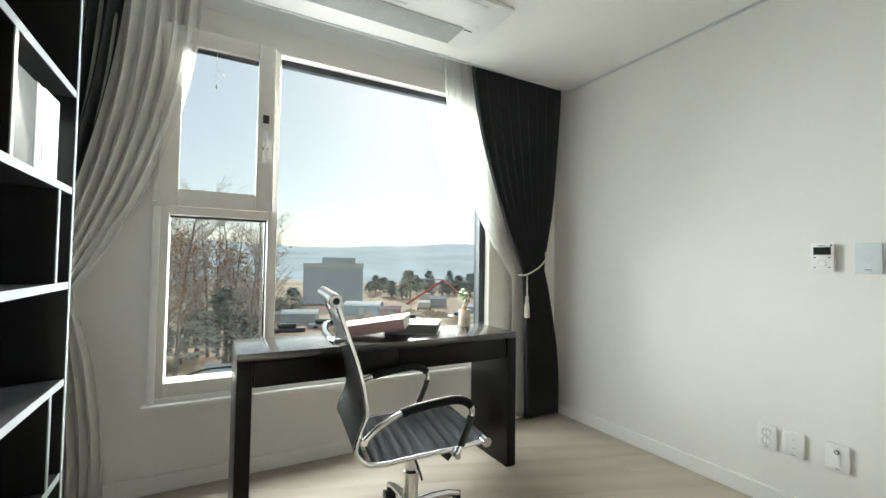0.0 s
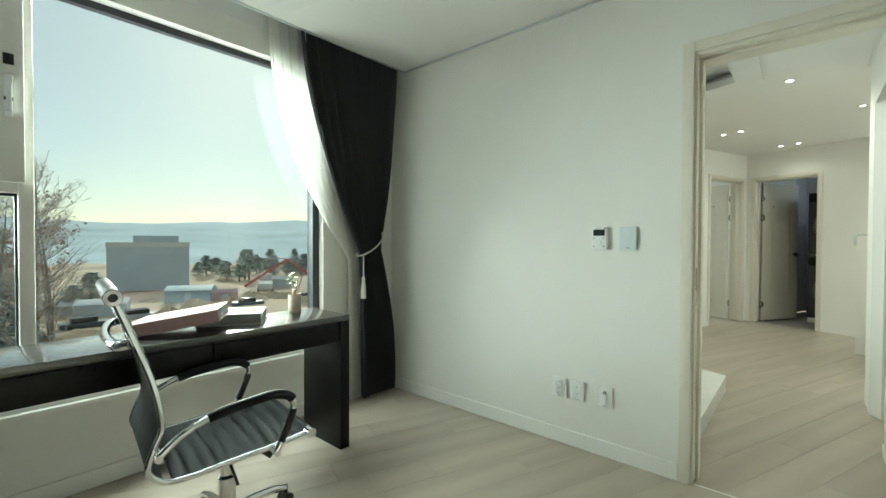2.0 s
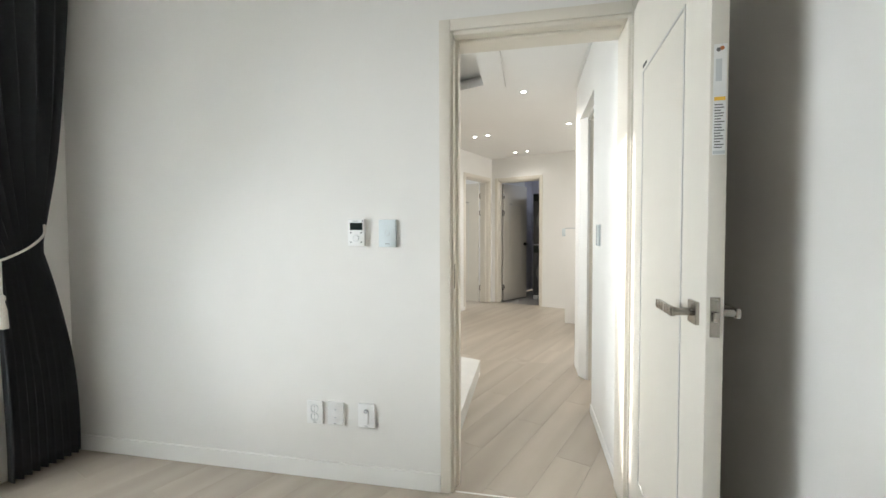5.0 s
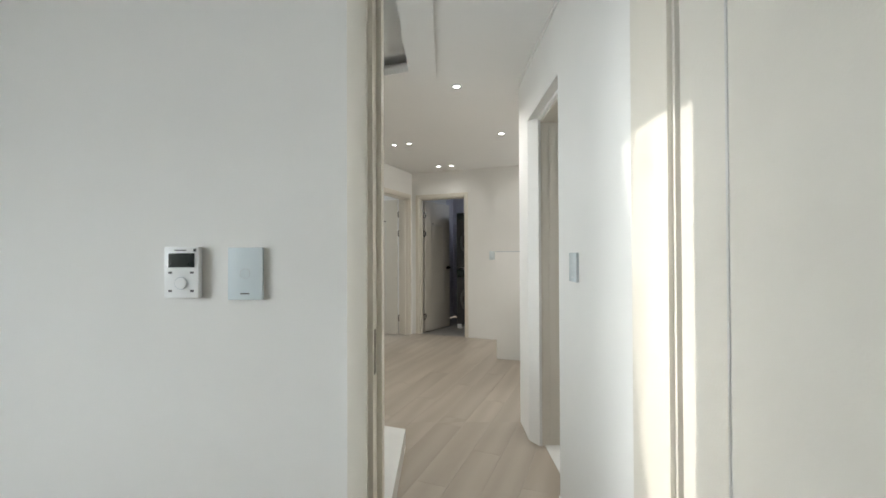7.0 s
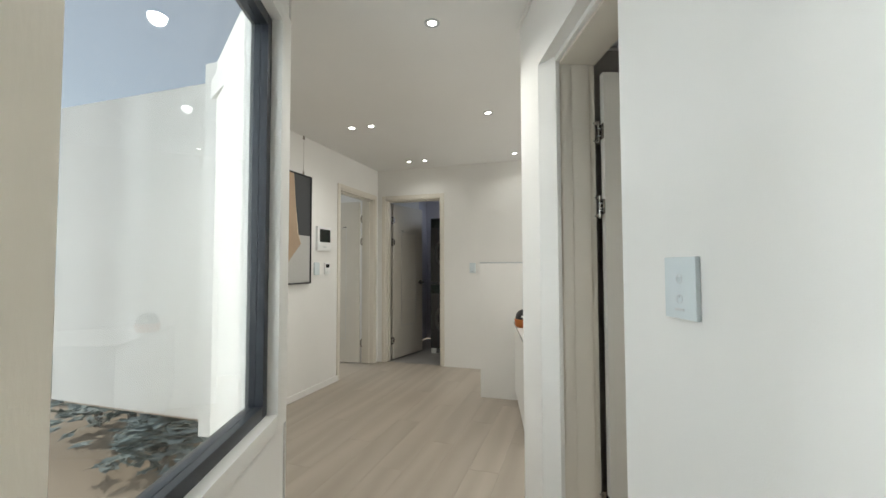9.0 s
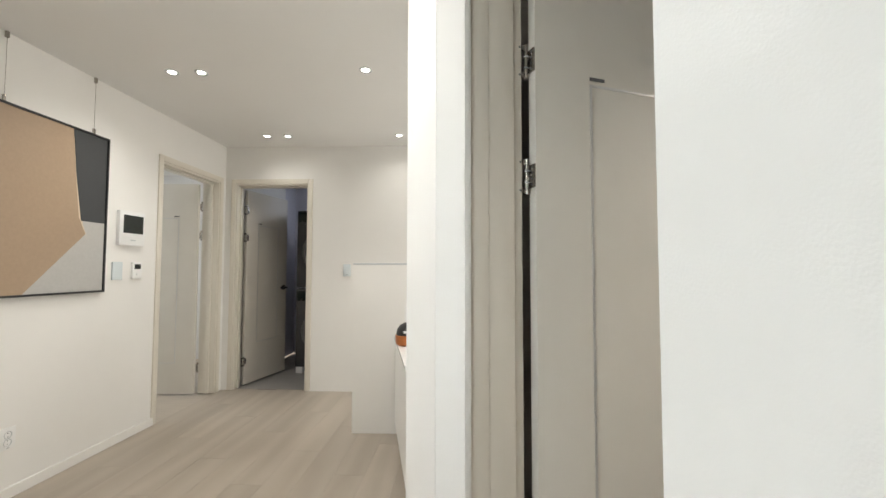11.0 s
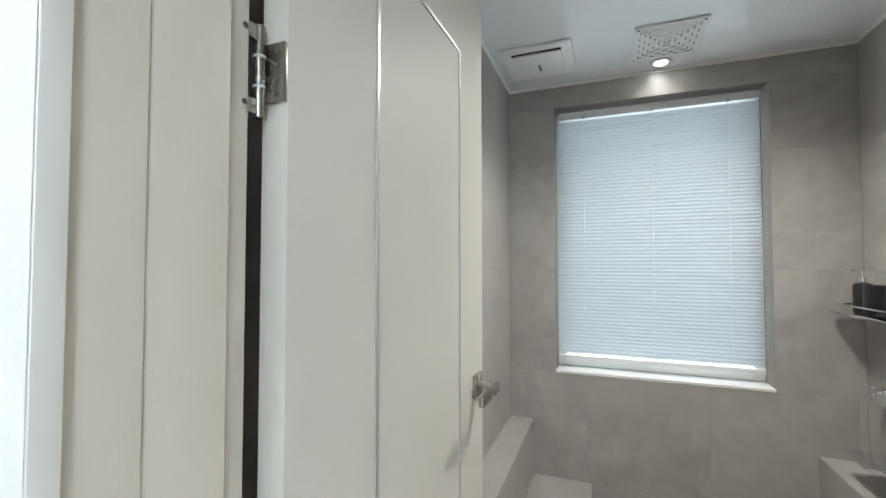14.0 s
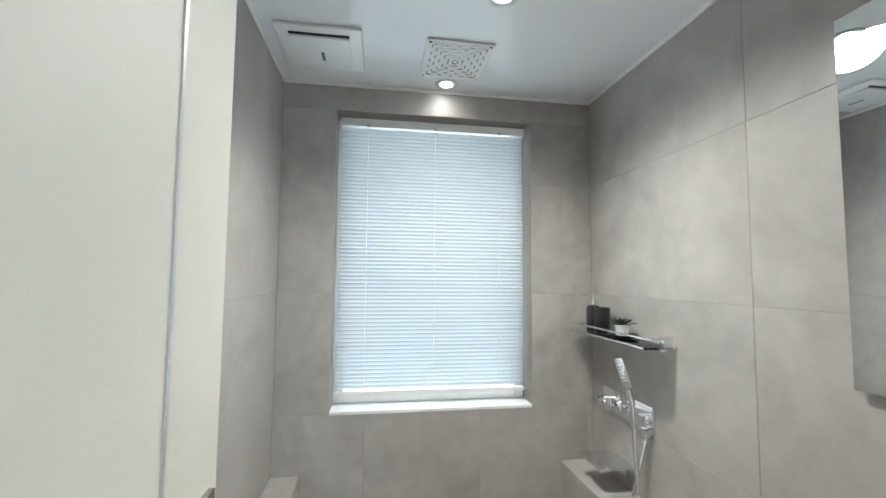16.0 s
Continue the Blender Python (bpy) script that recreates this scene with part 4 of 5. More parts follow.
study_door = door_leaf("door_1", pose(0.412, 2.455, 0, 0, 0, -91.5), 0.80, 2.075, (), "light greige study door standing open", (0.735, 1.0), (0.17, 0.17, 0.25, 0.30))
tag = part("label", boxes((0.8005, 0.8012, 0.008, 0.034, 1.36, 1.60)), PAPER, study_door, "white printed product label")
part("amber_bar", boxes((0.8012, 0.8016, 0.010, 0.032, 1.478, 1.486)), AMBER, tag)
for k in range(16):
    z = 1.375 + 0.0062 * k
    part("line", boxes((0.8012, 0.8016, 0.011, 0.027 + 0.004 * math.sin(k * 2.3), z, z + 0.0022)), INK, tag)
part("grid", boxes((0.8012, 0.8016, 0.012, 0.024, 1.52, 1.568)), EDGE, tag)
part("emblem", lathe([(0.0, 0), (0.0045, 0), (0.0045, 0.0005), (0.0, 0.0005)], 12, m=pose(0.8012, 0.017, 1.588, 0, 90, 0)), INK, tag)
part("emblem", lathe([(0.0, 0), (0.0045, 0), (0.0045, 0.0005), (0.0, 0.0005)], 12, m=pose(0.8012, 0.024, 1.591, 0, 90, 0)), ORANGE, tag)
part("strip", boxes((0.8012, 0.8016, 0.009, 0.033, 1.362, 1.369)), EDGE, tag)


def casing(name, m, wide, high, deep, label, face=0.045, proud=0.012, mat=CASING, stops=True):
    """A door lining in a wall: x along the opening, y through the wall; the opening starts at the origin."""
    ob = thing(name, m, label, "door frame", kind="structure")
    for x0, x1, f0, f1 in ((-0.016, 0.016, -face, 0.004), (wide - 0.016, wide + 0.016, wide - 0.004, wide + face)):
        part("jamb", boxes((x0, x1, 0.0, deep, 0.001, high), bevel=0.001), mat, ob)
        part("architrave", boxes((f0, f1, -proud, -0.0005, 0.001, high + face), bevel=0.002), mat, ob)
        part("architrave", boxes((f0, f1, deep + 0.0005, deep + proud, 0.001, high + face), bevel=0.002), mat, ob)
    part("head", boxes((0.017, wide - 0.017, 0.0, deep, high - 0.02, high + 0.015), bevel=0.001), mat, ob)
    for y0, y1 in ((-proud, -0.0005), (deep + 0.0005, deep + proud)):
        part("head_architrave", boxes((0.005, wide - 0.005, y0, y1, high - 0.004, high + face), bevel=0.002), mat, ob)
    far_stop = [(wide - 0.030, wide - 0.0165, 0.055, 0.10, 0.001, high - 0.021)] if stops else []
    part("stop", boxes((0.0165, 0.030, 0.055, 0.10, 0.001, high - 0.021), *far_stop, (0.031, wide - 0.031, 0.055, 0.10, high - 0.034, high - 0.0205), bevel=0.002), mat, ob, "raised door stop")
    return ob


frame_a = casing("door_frame_1", pose(-0.343, DOOR_Y, 0), 0.758, 2.085, 0.2, "beige door lining of the study", stops=False)
part("strike_plate", boxes((0.0165, 0.018, 0.012, 0.034, 0.94, 1.05)), STEEL, frame_a)
structure("threshold", boxes((-0.325, 0.398, DOOR_Y + 0.008, DOOR_Y + 0.016, -0.01, 0.002)), TRIM, "thin pale threshold strip", "threshold")

# bathroom doorway: a recess, then the lining
bath_frame = thing("door_frame_2", pose(0, 0, 0), "white and beige lining of the bathroom doorway", "door frame", kind="structure")
part("splay", prism([(HALL_X + 0.001, NICHE1 - 0.0005), (0.4635, 4.168), (0.4635, NICHE1 - 0.0005)], 0.001, 2.118), HALL_WALL, bath_frame, "white splayed reveal", smooth=False)
part("reveal", boxes((0.464, 0.482, 4.166, NICHE1 - 0.0005, 0.001, 2.118), (0.464, 0.482, NICHE0 + 0.0005, NICHE0 + 0.022, 0.001, 2.118), (0.464, 0.482, NICHE0 + 0.022, 4.1655, 2.096, 2.118), bevel=0.002), TRIM, bath_frame, "white lining edge")
part("jamb", boxes((0.483, 0.535, 4.172, NICHE1 - 0.0005, 0.001, 2.118), (0.5352, 0.612, 4.1745, NICHE1 - 0.0005, 0.001, 2.118), bevel=0.002), CASING, bath_frame)
part("rebate", boxes((0.6122, 0.6395, 4.181, NICHE1 - 0.0005, 0.001, 2.118), bevel=0.002), CASING, bath_frame)
part("jamb", boxes((0.483, 0.6395, NICHE0 + 0.0005, NICHE0 + 0.012, 0.001, 2.118), bevel=0.002), CASING, bath_frame)
part("head", boxes((0.483, 0.6395, NICHE0 + 0.013, 4.1715, 2.085, 2.118), bevel=0.002), CASING, bath_frame)
structure("threshold_bath", boxes((0.50, BX0 + 0.02, NICHE0 + 0.013, 4.1715, -0.1, 0.004)), STONE, "white stone threshold of the bathroom", "threshold")
door_leaf("door_2", pose(0.668, 4.154, 0, 0, 0, -1.0), 0.697, 2.05, (0.24, 1.475, 1.797), "light greige bathroom door standing open", (0.642, 0.978), (0.177, 0.167, 0.25, 0.301), swing=0.034)

casing("door_frame_3", LIVING @ pose(-0.78, 0, 0), 0.76, 2.095, 0.14, "beige lining of the laundry doorway", 0.042)
door_leaf("door_3", LIVING @ pose(-0.74, 0.17, 0, 0, 0, 77.5), 0.70, 2.06, (0.25, 1.55, 1.84), "light greige laundry door standing open", (0.64, 1.0), (0.18, 0.17, 0.42, 0.36))
casing("door_frame_4", LIVING @ pose(-0.89, -0.93, 0, 0, 0, 90), 0.83, 2.095, 0.16, "beige lining of the side room doorway", 0.045)
door_leaf("door_4", LIVING @ pose(-1.075, -0.12, 0, 0, 0, 184), 0.77, 2.06, (0.25, 1.55, 1.84), "light greige side room door standing ajar", (0.70, 1.0), (0.18, 0.17, 0.30, 0.34))


# ---------------------------------------------------------------- nook windows
w = thing("window_2", pose(NOOK_X, 0, 0), "white framed window above the low platform", "window", kind="structure")
part("window_frame", boxes((-0.12, 0.012, 2.79, 2.85, 0.60, 2.26), (-0.12, 0.012, 4.11, 4.22, 0.60, 2.26), (-0.12, 0.012, 2.85, 4.11, 0.60, 0.66), (-0.12, 0.012, 2.85, 4.11, 2.20, 2.26), bevel=0.004), TRIM, w)
part("gasket", rect_frame(2.85, 4.11, 0.66, 2.20, 0.045, -0.10, -0.03, 0.002), DARK, w, "dark rubber gasket")
pane("pane", 2.895, 4.065, 0.705, 2.155, -0.06, w)


# ---------------------------------------------------------------- hall fittings
def downlight(x, y, top, power, colour=(1.0, 0.97, 0.92), size=0.037, soft=0.04):
    ob = thing("downlight", pose(x, y, top), "small round recessed downlight, lit", "downlight", "ceiling downlights")
    part("bezel", lathe([(size * 0.62, -0.0025), (size * 0.66, -0.005), (size * 1.05, -0.006), (size * 1.1, -0.001), (size * 0.62, -0.0008)], 28), EDGE, ob, "pale grey bezel")
    part("lens", lathe([(0.0, -0.0052), (size * 0.50, -0.0048), (size * 0.60, -0.0040), (size * 0.60, -0.0028), (0.0, -0.0028)], 24), LAMP, ob, "glowing lens")
    lamp = new("downlight_lamp", bpy.data.lights.new("downlight_lamp", "SPOT"))
    lamp.data.energy, lamp.data.color, lamp.data.spot_size, lamp.data.spot_blend, lamp.data.shadow_soft_size = power, colour, radians(150), 0.9, soft
    lamp.matrix_world = look((x, y, top - 0.02), (x, y + 0.0001, 0))


# Last two, over the kitchen, are unseen and added to brighten the hall.
for x, y, share in ((-0.045, 4.555, 2.4), (-0.70, 6.235, 1), (-0.525, 6.18, 1), (-0.205, 7.43, 0.2), (-0.022, 7.372, 0.2), (0.459, 5.79, 1.3), (0.963, 6.995, 0.4), (1.9, 6.3, 1.2), (1.5, 5.4, 1.2)):
    downlight(x, y, HALL_TOP, HALL_LAMP * share)


def picture(name, u0, u1, shapes, label):
    ob = thing(name, LIVING @ pose(-0.889, (u0 + u1) / 2, 1.58), label, "picture", "pictures on the hall wall")
    w, h = (u1 - u0) / 2, 0.515
    part("canvas", boxes((0.004, 0.024, -w + 0.01, w - 0.01, -h + 0.01, h - 0.01)), STONE_GREY, ob, "printed canvas")
    part("frame", boxes((0.001, 0.034, -w, -w + 0.012, -h, h), (0.001, 0.034, w - 0.012, w, -h, h), (0.001, 0.034, -w + 0.012, w - 0.012, -h, -h + 0.012), (0.001, 0.034, -w + 0.012, w - 0.012, h - 0.012, h), bevel=0.001), RUBBER, ob, "thin black frame")
    for n, (outline, mat) in enumerate(shapes):
        bm = bmesh.new()
        vs = [bm.verts.new((0.0242 + 0.0004 * n, -w + 0.012 + (2 * w - 0.024) * a, -h + 0.012 + (2 * h - 0.024) * b)) for a, b in outline]
        f = bm.faces.new(vs)
        ext = bmesh.ops.extrude_face_region(bm, geom=[f])
        for v in ext["geom"]:
            if isinstance(v, bmesh.types.BMVert):
                v.co.x += 0.0003
        part("colour_field", bm, mat, ob, smooth=False)
    for a in (-w * 0.72, w * 0.72):
        wire = part("hanging_wire", tube([(0.012, a, h), (0.012, a, h + 0.36)], 0.0012, 6), STEEL, ob)
        part("wire_grip", boxes((0.004, 0.018, a - 0.006, a + 0.006, h + 0.005, h + 0.04), bevel=0.002), STEEL, wire)
        part("wire_hook", boxes((0.004, 0.018, a - 0.008, a + 0.008, h + 0.345, h + 0.379), bevel=0.002), STEEL, wire)
    return ob


picture("framed_print", -2.245, -1.485, [([(0, 0), (0.30, 0), (0.81, 0.36), (0.74, 0.46), (0.70, 0.70), (0.66, 1), (0, 1)], TAN), ([(0.83, 0.33), (0.81, 0.36), (0.74, 0.46), (0.70, 0.70), (0.66, 1), (0.70, 1), (0.74, 0.62), (0.78, 0.42)], SAND), ([(0.66, 1), (1, 1), (1, 0.44), (0.76, 0.44), (0.70, 0.72)], SLATE)], "abstract tan, slate and grey print in a black frame")
picture("framed_print", -2.545, -2.33, [([(0, 0.62), (1, 0.44), (1, 0.93), (0.6, 1), (0, 1)], OCHRE)], "abstract ochre and grey print in a black frame")


def on_west(u, z):
    return LIVING @ pose(-0.8895, u, z, 0, 0, -90)


phone = plate("video_intercom", on_west(-1.253, 1.51), 0.235, 0.245, PLASTIC, "white video intercom with a black screen", "intercom", 0.028)
bar(phone, -0.10, 0.085, -0.035, 0.095, 0.0281, SCREEN, "screen")
bar(phone, -0.03, 0.02, -0.09, -0.08, 0.0281, EDGE)
ls = plate("light_switch", on_west(-1.355, 1.205), 0.085, 0.125, GREY_PLASTIC, "pale grey glass touch switch below the intercom", "switch")
ht = plate("thermostat", on_west(-1.18, 1.207), 0.085, 0.122, PLASTIC, "white room thermostat below the intercom", "thermostat", 0.018)
bar(ht, -0.03, 0.03, 0.01, 0.045, 0.0181, SCREEN, "display")
part("dial", tube([(0.0, 0.018, -0.026), (0.0, 0.0215, -0.026)], 0.0135, 20), PLASTIC, ht)
socket(on_west(-2.035, 0.32), "white double power socket below the picture")
ns = plate("light_switch", LIVING @ pose(0.383, -0.0005, 1.207, 0, 0, 180), 0.075, 0.12, GREY_PLASTIC, "pale grey glass touch switch on the end wall", "switch")
bar(ns, -0.01, 0.01, -0.045, -0.042, 0.0111, INK)

half = thing("half_wall", LIVING @ pose(0.712, -1.056, 0), "chest-high white partition with a grey cap", "partition", kind="structure")
part("body", boxes((0, 2.4, 0.0, 0.12, 0.001, 1.252)), HALL_WALL, half)
part("cap", boxes((-0.002, 2.4, -0.002, 0.122, 1.2525, 1.265), bevel=0.002), EDGE, half, "thin grey cap")
counter = thing("counter_unit", pose(0, 0, 0), "low white cabinet against the partition", "cabinet")
part("body", prism([(0.607, 5.3), (2.2, 5.3), (2.2, 5.72), (0.776, 6.285)], 0.10, 0.70), TRIM, counter)
part("plinth", prism([(0.637, 5.33), (2.2, 5.33), (2.2, 5.70), (0.806, 6.26)], 0.001, 0.0995), EDGE, counter, "grey recessed plinth")
part("top", prism([(0.60, 5.295), (2.2, 5.295), (2.2, 5.72), (0.770, 6.29)], 0.7005, 0.722), STONE, counter)
bag = thing("basket", pose(0.775, 5.90, 0.7225, 0, 0, -20), "orange leather basket with a black rounded cover", "basket")
part("body", lathe([(0.0, 0.0), (0.070, 0.0), (0.082, 0.01), (0.088, 0.066), (0.084, 0.068), (0.076, 0.06), (0.0, 0.058)], 28), ORANGE, bag)
part("lid", lathe([(0.0, 0.0605), (0.076, 0.0605), (0.080, 0.075), (0.074, 0.105), (0.056, 0.130), (0.03, 0.144), (0.0, 0.147)], 28), RUBBER, bag, "black rounded cover")
part("mark", boxes((-0.024, 0.012, -0.0825, -0.078, 0.085, 0.100), bevel=0.001), PLASTIC, bag)
socket(LIVING @ pose(1.145, -1.0585, 0.885, 0, 0, 180), "white double power socket on the low partition")

# stacked machines in the laundry
for z, kind, lbl in ((0.06, "washing_machine", "graphite front-loading washer standing in the laundry"), (1.0, "tumble_dryer", "graphite tumble dryer stacked on the washer")):
    mc = thing(kind, LIVING @ pose(-0.10, 1.12, z), lbl, "washing machine" if z < 0.5 else "dryer")
    part("body", boxes((-0.33, 0.34, -0.36, 0.40, 0, 0.92), bevel=0.015), MACHINE, mc)
    ring = part("door_ring", tube([(0.23 * math.cos(a), -0.375, 0.42 + 0.23 * math.sin(a)) for a in (2 * math.pi * k / 36 for k in range(36))], 0.028, 10, closed=True), GRAPHITE, mc, "graphite door ring")
    part("door_glass", lathe([(0.0, 0.0), (0.20, 0.0), (0.20, 0.012), (0.12, 0.03), (0.0, 0.035)], 30, m=pose(0, -0.362, 0.42, 90)), SCREEN, ring, "black porthole glass")
    part("control_panel", boxes((-0.31, 0.32, -0.372, -0.361, 0.78, 0.90), bevel=0.003), SCREEN, mc)
    part("dial", tube([(0, -0.372, 0.84), (0, -0.395, 0.84)], 0.035, 20), CHROME, mc)
    part("badge", boxes((-0.05, 0.05, -0.3755, -0.3722, 0.87, 0.88)), EDGE, mc)
stand = thing("washer_stand", LIVING @ pose(-0.10, 1.12, -0.013), "low white stand under the washer", "stand")
for x in (-0.28, 0.28):
    part("foot", boxes((x - 0.04, x + 0.04, -0.36, 0.40, 0, 0.0725), bevel=0.004), PLASTIC, stand)


# ---------------------------------------------------------------- bathroom
bw = thing("window_4", pose(BX1, 0, 0), "white framed bathroom window behind a blind", "window", kind="structure")
part("window_frame", rect_frame(3.118, 4.116, 0.682, 2.139, 0.05, 0.13, 0.20), TRIM, bw)
pane("pane", 3.168, 4.066, 0.732, 2.089, 0.165, bw)
blind = thing("venetian_blind", pose(BX1 + 0.075, 3.617, 0), "white aluminium venetian blind, closed over the window", "blind")
part("head_rail", boxes((-0.018, 0.018, -0.482, 0.482, 2.085, 2.125), bevel=0.002), PLASTIC, blind)
part("bottom_rail", boxes((-0.014, 0.014, -0.482, 0.482, 0.735, 0.755), bevel=0.003), PLASTIC, blind)
bm = bmesh.new()
prof = [(-0.0125, 0.0), (-0.007, 0.0042), (0.0, 0.0056), (0.007, 0.0042), (0.0125, 0.0)]
for side in (0, 1):
    rows = [[bm.verts.new((x, y, z + (0.0004 if side else 0))) for x, z in prof] for y in (-0.480, 0.480)]
    for j in range(4):
        bm.faces.new((rows[0][j], rows[0][j + 1], rows[1][j + 1], rows[1][j]))
slat_mesh = mesh("slat", bm, SLAT, True)
count = 68
for k in range(count):
    o = new("slat", slat_mesh)
    o.parent = blind
    o.matrix_basis = pose(0, 0, 0.775 + k * (2.068 - 0.775) / (count - 1), 0, 58 + random.uniform(-1.0, 1.0), 0)
for y in (-0.345, 0.345, 0.0):
    part("ladder_cord", tube([(-0.0145, y, 0.745), (-0.0145, y, 2.09)], 0.0014, 5), PLASTIC, blind)
    part("ladder_cord", tube([(0.0145, y, 0.745), (0.0145, y, 2.09)], 0.0014, 5), PLASTIC, blind)
    part("clip", boxes((-0.022, -0.018, y - 0.008, y + 0.008, 2.082, 2.098), bevel=0.001), EDGE, blind)

vent = thing("exhaust_fan", pose(2.40, 4.145, BATH_TOP), "white square exhaust fan in the bathroom ceiling", "fan")
part("frame", boxes((-0.165, 0.165, -0.165, 0.165, -0.016, -0.001), bevel=0.010), PLASTIC, vent)
part("cover", boxes((-0.115, 0.115, -0.115, 0.115, -0.030, -0.0165), bevel=0.006), PLASTIC, vent)
part("slot", boxes((-0.125, -0.117, -0.115, 0.115, -0.022, -0.0163)), RUBBER, vent)
part("badge", boxes((-0.012, 0.055, -0.006, 0.006, -0.0312, -0.0302)), INK, vent)
grille = thing("ceiling_grille", pose(2.41, 3.585, BATH_TOP), "white slotted square ceiling grille", "grille")
part("frame", boxes((-0.155, 0.155, -0.14, 0.14, -0.010, -0.001), bevel=0.003), PLASTIC, grille)
for ring in range(6):
    a, b = 0.140 - 0.0225 * ring, 0.126 - 0.0205 * ring
    part("rib", boxes((-a, a, -b, -b + 0.010, -0.0135, -0.0101), (-a, a, b - 0.010, b, -0.0135, -0.0101), (-a, -a + 0.010, -b + 0.0101, b - 0.0101, -0.0135, -0.0101), (a - 0.010, a, -b + 0.0101, b - 0.0101, -0.0135, -0.0101), bevel=0.0012), PLASTIC, grille)
    n = max(1, 5 - ring)
    for k in range(n):
        c, w = (2 * (k + 0.5) / n - 1), 0.36 / n
        for sgn in (-1, 1):
            part("slot", boxes((a * (c - w), a * (c + w), sgn * (b - 0.0125) - 0.0022, sgn * (b - 0.0125) + 0.0022, -0.0112, -0.0102)), INK, grille)
            part("slot", boxes((sgn * (a - 0.0135) - 0.0022, sgn * (a - 0.0135) + 0.0022, b * (c - w), b * (c + w), -0.0112, -0.0102)), INK, grille)
for a in (-0.14, 0.14):
    for b in (-0.125, 0.125):
        part("screw", tube([(a, b, -0.013), (a, b, -0.010)], 0.006, 10), INK, grille)
downlight(2.645, 3.585, BATH_TOP, BATH_LAMP * 0.03, (1.0, 0.90, 0.78), 0.05)
downlight(1.97, 3.50, BATH_TOP, BATH_LAMP * 1.6, (1.0, 0.91, 0.80), 0.05, 0.12)

shelf = thing("glass_shelf", pose(2.40, BY0, 1.055), "clear glass bathroom shelf with chrome rails", "shelf")
part("pane", boxes((-0.305, 0.305, 0.004, 0.135, 0.0, 0.008), bevel=0.001), SHELF_GLASS, shelf, "clear glass board")
part("front_rail", tube([(-0.30, 0.137, 0.006), (0.30, 0.137, 0.006)], 0.004, 8), CHROME, shelf)
part("rail", tube(smooth_curve([(-0.28, 0.001, 0.038), (-0.285, 0.09, 0.038), (-0.27, 0.115, 0.038), (0.27, 0.115, 0.038), (0.285, 0.09, 0.038), (0.28, 0.001, 0.038)], 4), 0.0042, 8), CHROME, shelf, "chrome gallery rail")
for x in (-0.27, 0.27):
    part("bracket", boxes((x - 0.012, x + 0.012, 0.001, 0.04, -0.012, 0.045), bevel=0.003), CHROME, shelf)
disp = thing("soap_dispenser", pose(2.60, BY0 + 0.065, 1.0635), "matt black soap dispenser with a chrome pump", "dispenser")
part("bottle", lathe([(0.0, 0), (0.029, 0.0), (0.032, 0.004), (0.032, 0.108), (0.028, 0.122), (0.014, 0.128), (0.0, 0.128)], 28), RUBBER, disp)
part("pump", lathe([(0.0, 0.1285), (0.014, 0.1285), (0.014, 0.15), (0.006, 0.152), (0.006, 0.172), (0.009, 0.174), (0.009, 0.180), (0.0, 0.181)], 18), CHROME, disp)
part("spout", tube([(0.0, 0, 0.177), (0.028, 0.02, 0.178), (0.042, 0.03, 0.17)], 0.0038, 8), CHROME, disp)
cup = thing("tumbler", pose(2.515, BY0 + 0.065, 1.0635), "matt black bathroom tumbler", "tumbler")
part("cup", lathe([(0.0, 0), (0.032, 0.0), (0.035, 0.004), (0.0355, 0.118), (0.033, 0.12), (0.031, 0.116), (0.030, 0.012), (0.0, 0.010)], 28), RUBBER, cup)
dish = thing("soap_dish", pose(2.345, BY0 + 0.07, 1.0635), "shallow black dish on the glass shelf", "dish")
part("bowl", lathe([(0.0, 0.0), (0.035, 0.0), (0.062, 0.012), (0.066, 0.018), (0.063, 0.0185), (0.035, 0.006), (0.0, 0.005)], 28), RUBBER, dish)
suc = thing("succulent", pose(2.345, BY0 + 0.07, 1.0695), "small dark succulent in a white pot", "plant")
part("pot", lathe([(0.0, 0), (0.022, 0.0), (0.029, 0.05), (0.026, 0.052), (0.024, 0.042), (0.0, 0.042)], 24), PLASTIC, suc)
for k in range(20):
    lb = leaf_blade(0.062 - 0.0012 * k, 0.0065, pose(0, 0, 0.045, 20 + 3.0 * k, 0, 137.5 * k), bmesh.new(), 0.12)
    lo = part("leaf", lb, DEEP_LEAF, suc)
    lo.modifiers.new("thick", "SOLIDIFY").thickness = 0.002

tap = thing("shower_mixer", pose(2.42, BY0, 0.745), "chrome wall shower mixer with a hand shower", "shower")
part("back_plate", boxes((-0.19, 0.19, 0.001, 0.012, -0.055, 0.055), bevel=0.004), CHROME, tap, "polished chrome plate")
for x in (0.155, 0.06):
    kn = part("knob", tube([(x, 0.012, 0.0), (x, 0.05, 0.0)], 0.017, 18), CHROME, tap)
    part("grip", boxes((x - 0.011, x + 0.011, 0.05, 0.066, -0.035, 0.026), bevel=0.004), CHROME, kn)
part("spout_block", boxes((-0.03, 0.03, 0.012, 0.035, -0.02, 0.02), bevel=0.004), CHROME, tap)
hold = part("holder", boxes((-0.165, -0.125, 0.012, 0.075, -0.022, 0.018), bevel=0.004), CHROME, tap)
wand = part("hand_shower", tube(smooth_curve([(-0.145, 0.07, -0.03), (-0.147, 0.076, 0.06), (-0.138, 0.085, 0.12)], 6), 0.0125, 12), CHROME, tap, "chrome hand shower")
tilt = pose(-0.118, 0.096, 0.195, -12, 13, 0)
